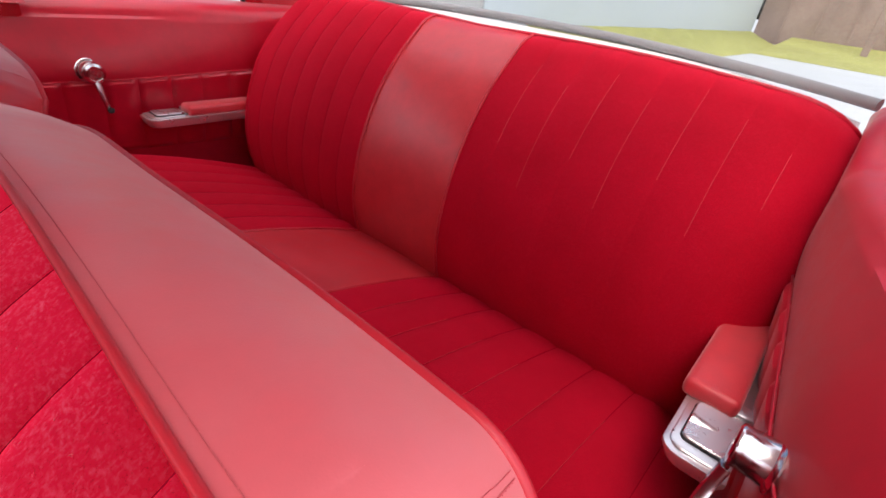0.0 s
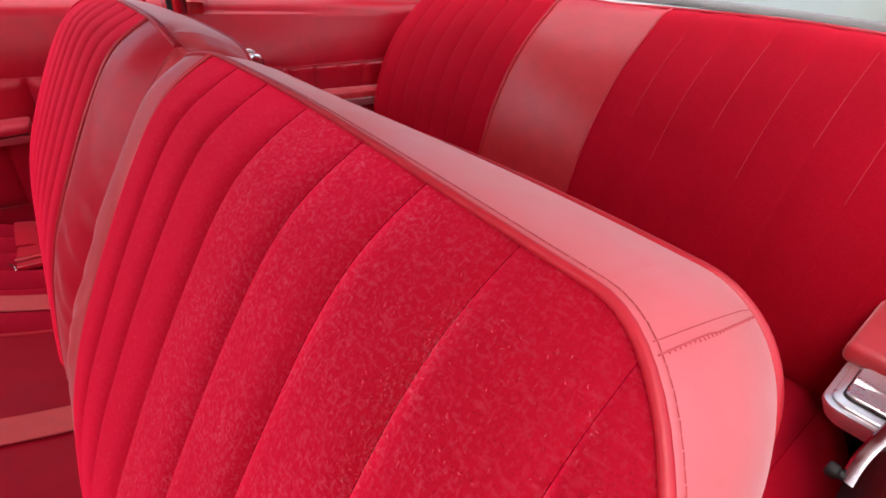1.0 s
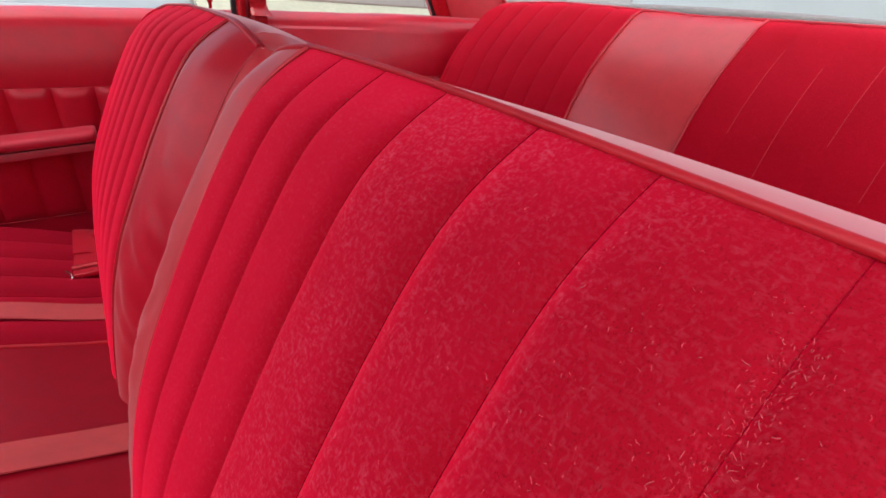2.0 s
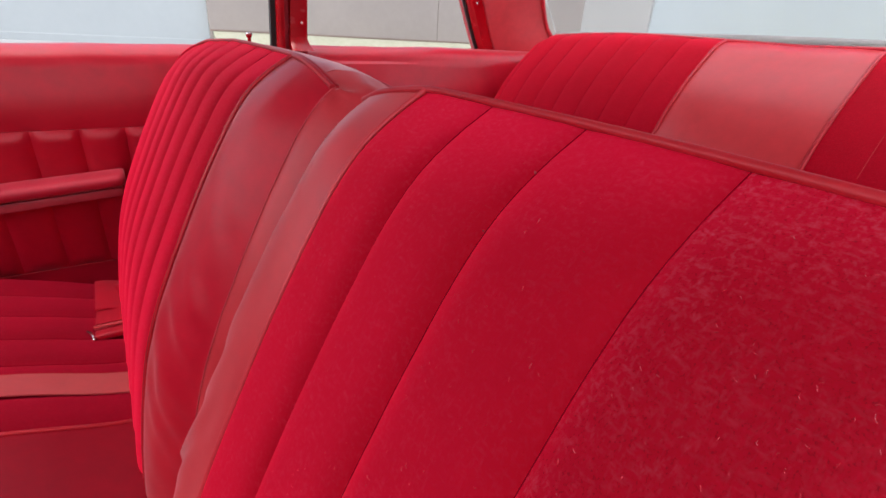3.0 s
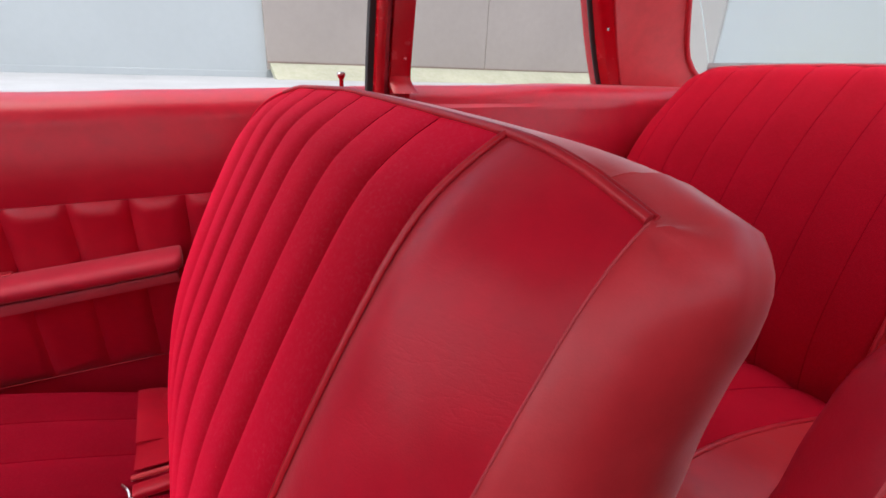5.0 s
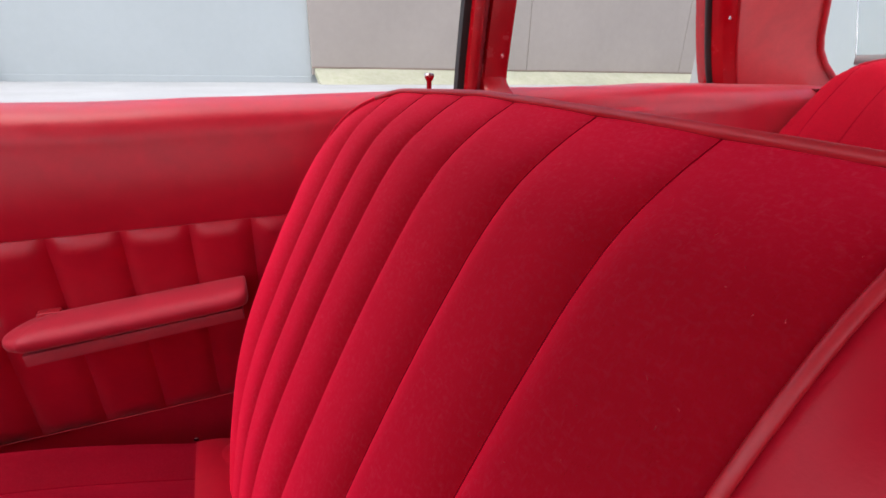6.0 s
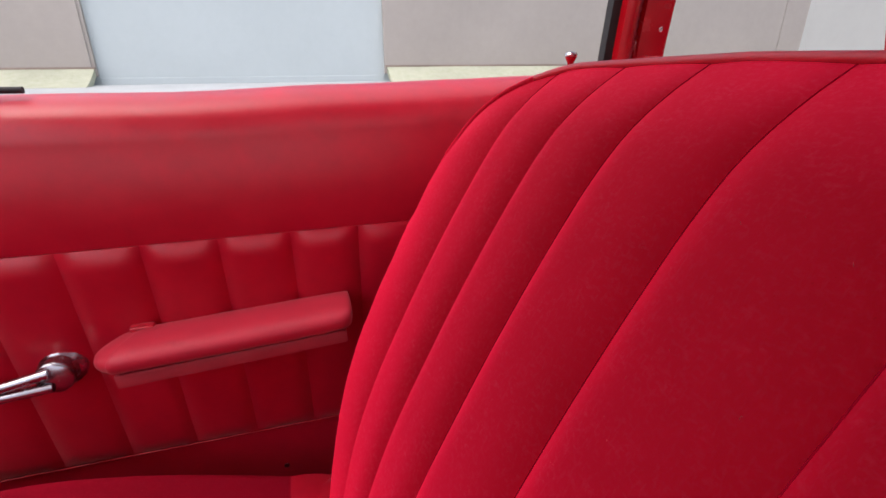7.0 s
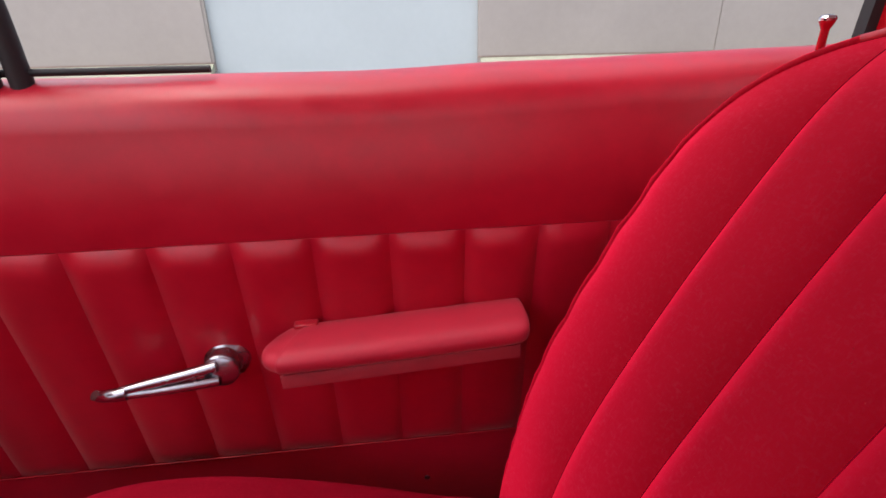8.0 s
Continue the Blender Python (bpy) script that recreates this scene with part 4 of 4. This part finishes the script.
        fr, pf = rng.random(), swellp * (1 - abs(2 * u - 1) ** groove)
        c = spot(y, i, pf) * (1 - fr) + spot(y, i + 1, pf) * fr + (-0.0005, 0, 0.0003)
        along = FRONT[i + 1] - FRONT[i - 1]
        t1 = np.array((along[0], 0, along[1])) / np.linalg.norm(along)
        big = rng.random() < 0.09
        a, ln = rng.gauss(0, 0.7), rng.uniform(0.0005, 0.0013) if big else rng.uniform(0.00025, 0.0008)
        d = t1 * math.cos(a) + np.array((0, 1, 0)) * math.sin(a)
        w = np.cross(d, np.array((-0.9, 0, 0.3)))
        w *= rng.uniform(0.00004, 0.00008) * (1.6 if big else 1) / np.linalg.norm(w)
        lift = np.array((-0.0006, 0, 0.0003)) * rng.random()
        bend = np.cross(d, np.array((-1, 0, 0.3))) * ln * rng.uniform(-0.4, 0.4)
        m = len(verts)
        for p in (c - d * ln, c + bend + lift, c + d * ln):
            verts += [p - w, p + w, p + np.array((-0.00015, 0, 0.00005))]
        for q in (0, 3):
            faces += [(m + q, m + q + 3, m + q + 5, m + q + 2), (m + q + 1, m + q + 2, m + q + 5, m + q + 4), (m + q, m + q + 1, m + q + 4, m + q + 3)]
    tagged(part("lint", solid(verts, faces, False), LINT, seat), "pale lint fibres caught in the cloth", kind="stuff")
    # grey crumbs caught in a seam
    if s < 0:
        for i, r in ((56, 0.0006), (53, 0.0005)):
            c = spot(0.2575, i, 0.001) + (-0.001, 0, 0.0006)
            part("crumb", lathe([(r * 0.4, -r), (r, -0.3 * r), (0.9 * r, 0.5 * r), (0.3 * r, r)], Matrix.Translation(c), 8), FADED_STRIP, seat, "greyish crumb in the seam")
    # back panel
    rows = []
    for i in range(n):
        a, b = rear[i], rear[len(line) - 1 - i] if i < n - 1 else rear[corner]
        row = []
        for u in np.linspace(0.035, 0.975, 26):
            p = a + (b - a) * u
            tz = behind(spot(min(max(s * p[1], y_in), y_out), n - 1), (0, 1))[2]
            v = i / (n - 1)
            base = a[2] + (b[2] - a[2]) * u
            p[0] -= 0.003
            p[2] = base - 0.004 * v + (tz - (rear[n - 1][2] + (rear[corner][2] - rear[n - 1][2]) * u)) * v**3
            row.append(p)
        rows.append(row)
    part("back_panel", slab(rows, (-0.03, 0, 0)), VINYL, seat)
    return seat


front_seat(1, [0.146, 0.222, 0.294, 0.373, 0.443, 0.505, 0.570, 0.667], 0.054, 0.015, 0.5, 420, "passenger seat back in pleated red cloth with vinyl bolster")
front_seat(-1, [0.127, 0.192, 0.257, 0.328, 0.402, 0.464, 0.527, 0.586, 0.628], 0.047, 0.012, -0.80, 3600, "driver seat back in worn pleated red cloth, piped edges")

fc = thing("front_cushion", "pleated red cloth front bench cushion with vinyl middle", "seat cushion")
FC = curve([(-0.66, 0.12), (-0.665, 0.24), (-0.64, 0.30), (-0.58, 0.328), (-0.50, 0.334), (-0.40, 0.318), (-0.30, 0.289), (-0.22, 0.262), (-0.10, 0.238)], 40)


def fc_edge(y):
    return 0.06 * max(0.0, (abs(y) - 0.69) / 0.055) ** 2.2


FB = [0.262 + 0.0765 * k for k in range(6)] + [0.745]
for s in (1, -1):
    for a, b in zip(FB, FB[1:]):
        cushion_strip(FC, s * a, s * b, 0.009, CLOTH_SHADED, fc, fc_edge)
    for y in FB[1:-1]:
        part("seam", tube([(x, s * y, z - fc_edge(y) + 0.0004) for x, z in FC], 0.0008, 6), SEAM, fc)
    part("strip_piping", tube([(x, s * 0.262, z + 0.001) for x, z in FC], 0.0028, 12), PIPING, fc)
cushion_strip(FC, -0.262, 0.262, 0.006, VINYL_SHADED, fc, None, 24, "red vinyl middle section", "middle_section")
part("base", box((-0.62, -0.68, 0.03), (0.0, 0.68, 0.16), 0.02), CARPET, fc)


# ---- seat belts ----
def strap(name, path, width, label, mat=STRAP):
    """A woven belt along a path, laid flat, its width across y unless the path runs that way."""
    p = curve(path, 40)
    rows = []
    for k, c in enumerate(p):
        t = p[min(k + 1, 39)] - p[max(k - 1, 0)]
        t[2] = 0
        t /= np.linalg.norm(t) + 1e-9
        a = np.array((-t[1], t[0], 0))
        rows.append([c + a * width * (u - 0.5) + np.array((0, 0, 0.00025 * math.cos(u * 22))) for u in np.linspace(0, 1, 15)])
    return part(name, slab(rows, (0, 0, -0.0025)), mat, None, "")


FCx = FC[np.argsort(FC[:, 0])]


def on_seat(x, y, up=0.0125):
    zz = float(np.interp(x, FCx[:, 0], FCx[:, 1]))
    return (x, y, zz - fc_edge(y) + up)


def lap_belt(path, width, label, mat=STRAP):
    b = thing("seat_belt", label, "seat belt", group="front lap belts")
    w = strap("webbing", path, width, "", mat)
    w.parent = b
    return b


lap_belt([on_seat(-0.14, 0.335), on_seat(-0.22, 0.345), on_seat(-0.32, 0.352), on_seat(-0.42, 0.35), on_seat(-0.53, 0.345)], 0.048, "faded red lap belt webbing lying on the cushion")
lap_belt([on_seat(-0.14, 0.02), on_seat(-0.22, 0.025), on_seat(-0.32, 0.02), on_seat(-0.42, 0.005), on_seat(-0.50, -0.01)], 0.048, "faded red lap belt webbing across the middle section")
bb = lap_belt([on_seat(-0.190, 0.745, 0.018), on_seat(-0.203, 0.69, 0.014), on_seat(-0.206, 0.62, 0.014), on_seat(-0.207, 0.565, 0.016), on_seat(-0.208, 0.525, 0.018)], 0.050, "short red lap belt end with a chrome buckle", VINYL_PANEL)
part("sleeve", slab([[on_seat(-0.206 + w, y, 0.0185 - 6 * w * w) for w in np.linspace(-0.0262, 0.0262, 9)] for y in np.linspace(0.575, 0.70, 12)], (0, 0, -0.003)), VINYL_PANEL, bb, "dark red webbing sleeve")
bx, by, bz = on_seat(-0.209, 0.492, 0.016)
bk2 = part("buckle", box((bx - 0.025, by - 0.010, bz - 0.008), (bx + 0.028, by + 0.010, bz + 0.003), 0.003), VINYL_PANEL, bb, "red buckle body with chrome ends")
part("loop", tube([(bx - 0.026, by + 0.018, bz + 0.004), (bx + 0.028, by + 0.017, bz + 0.004)], 0.0035, 10), VINYL_SOFT, bk2)
part("side_bar", tube(curve([(bx - 0.036, by + 0.014, bz + 0.002), (bx - 0.030, by + 0.004, bz + 0.001), (bx - 0.027, by - 0.013, bz - 0.003)], 10), 0.0022, 8), CHROME, bk2, "chrome buckle edge")
for x in (bx - 0.026, bx + 0.020):
    part("pin", lathe([(0.0035, 0), (0.0038, 0.002), (0.0022, 0.0042), (0.001, 0.0045)], pose(x, by - 0.012, bz - 0.002), 10), CHROME, bk2)
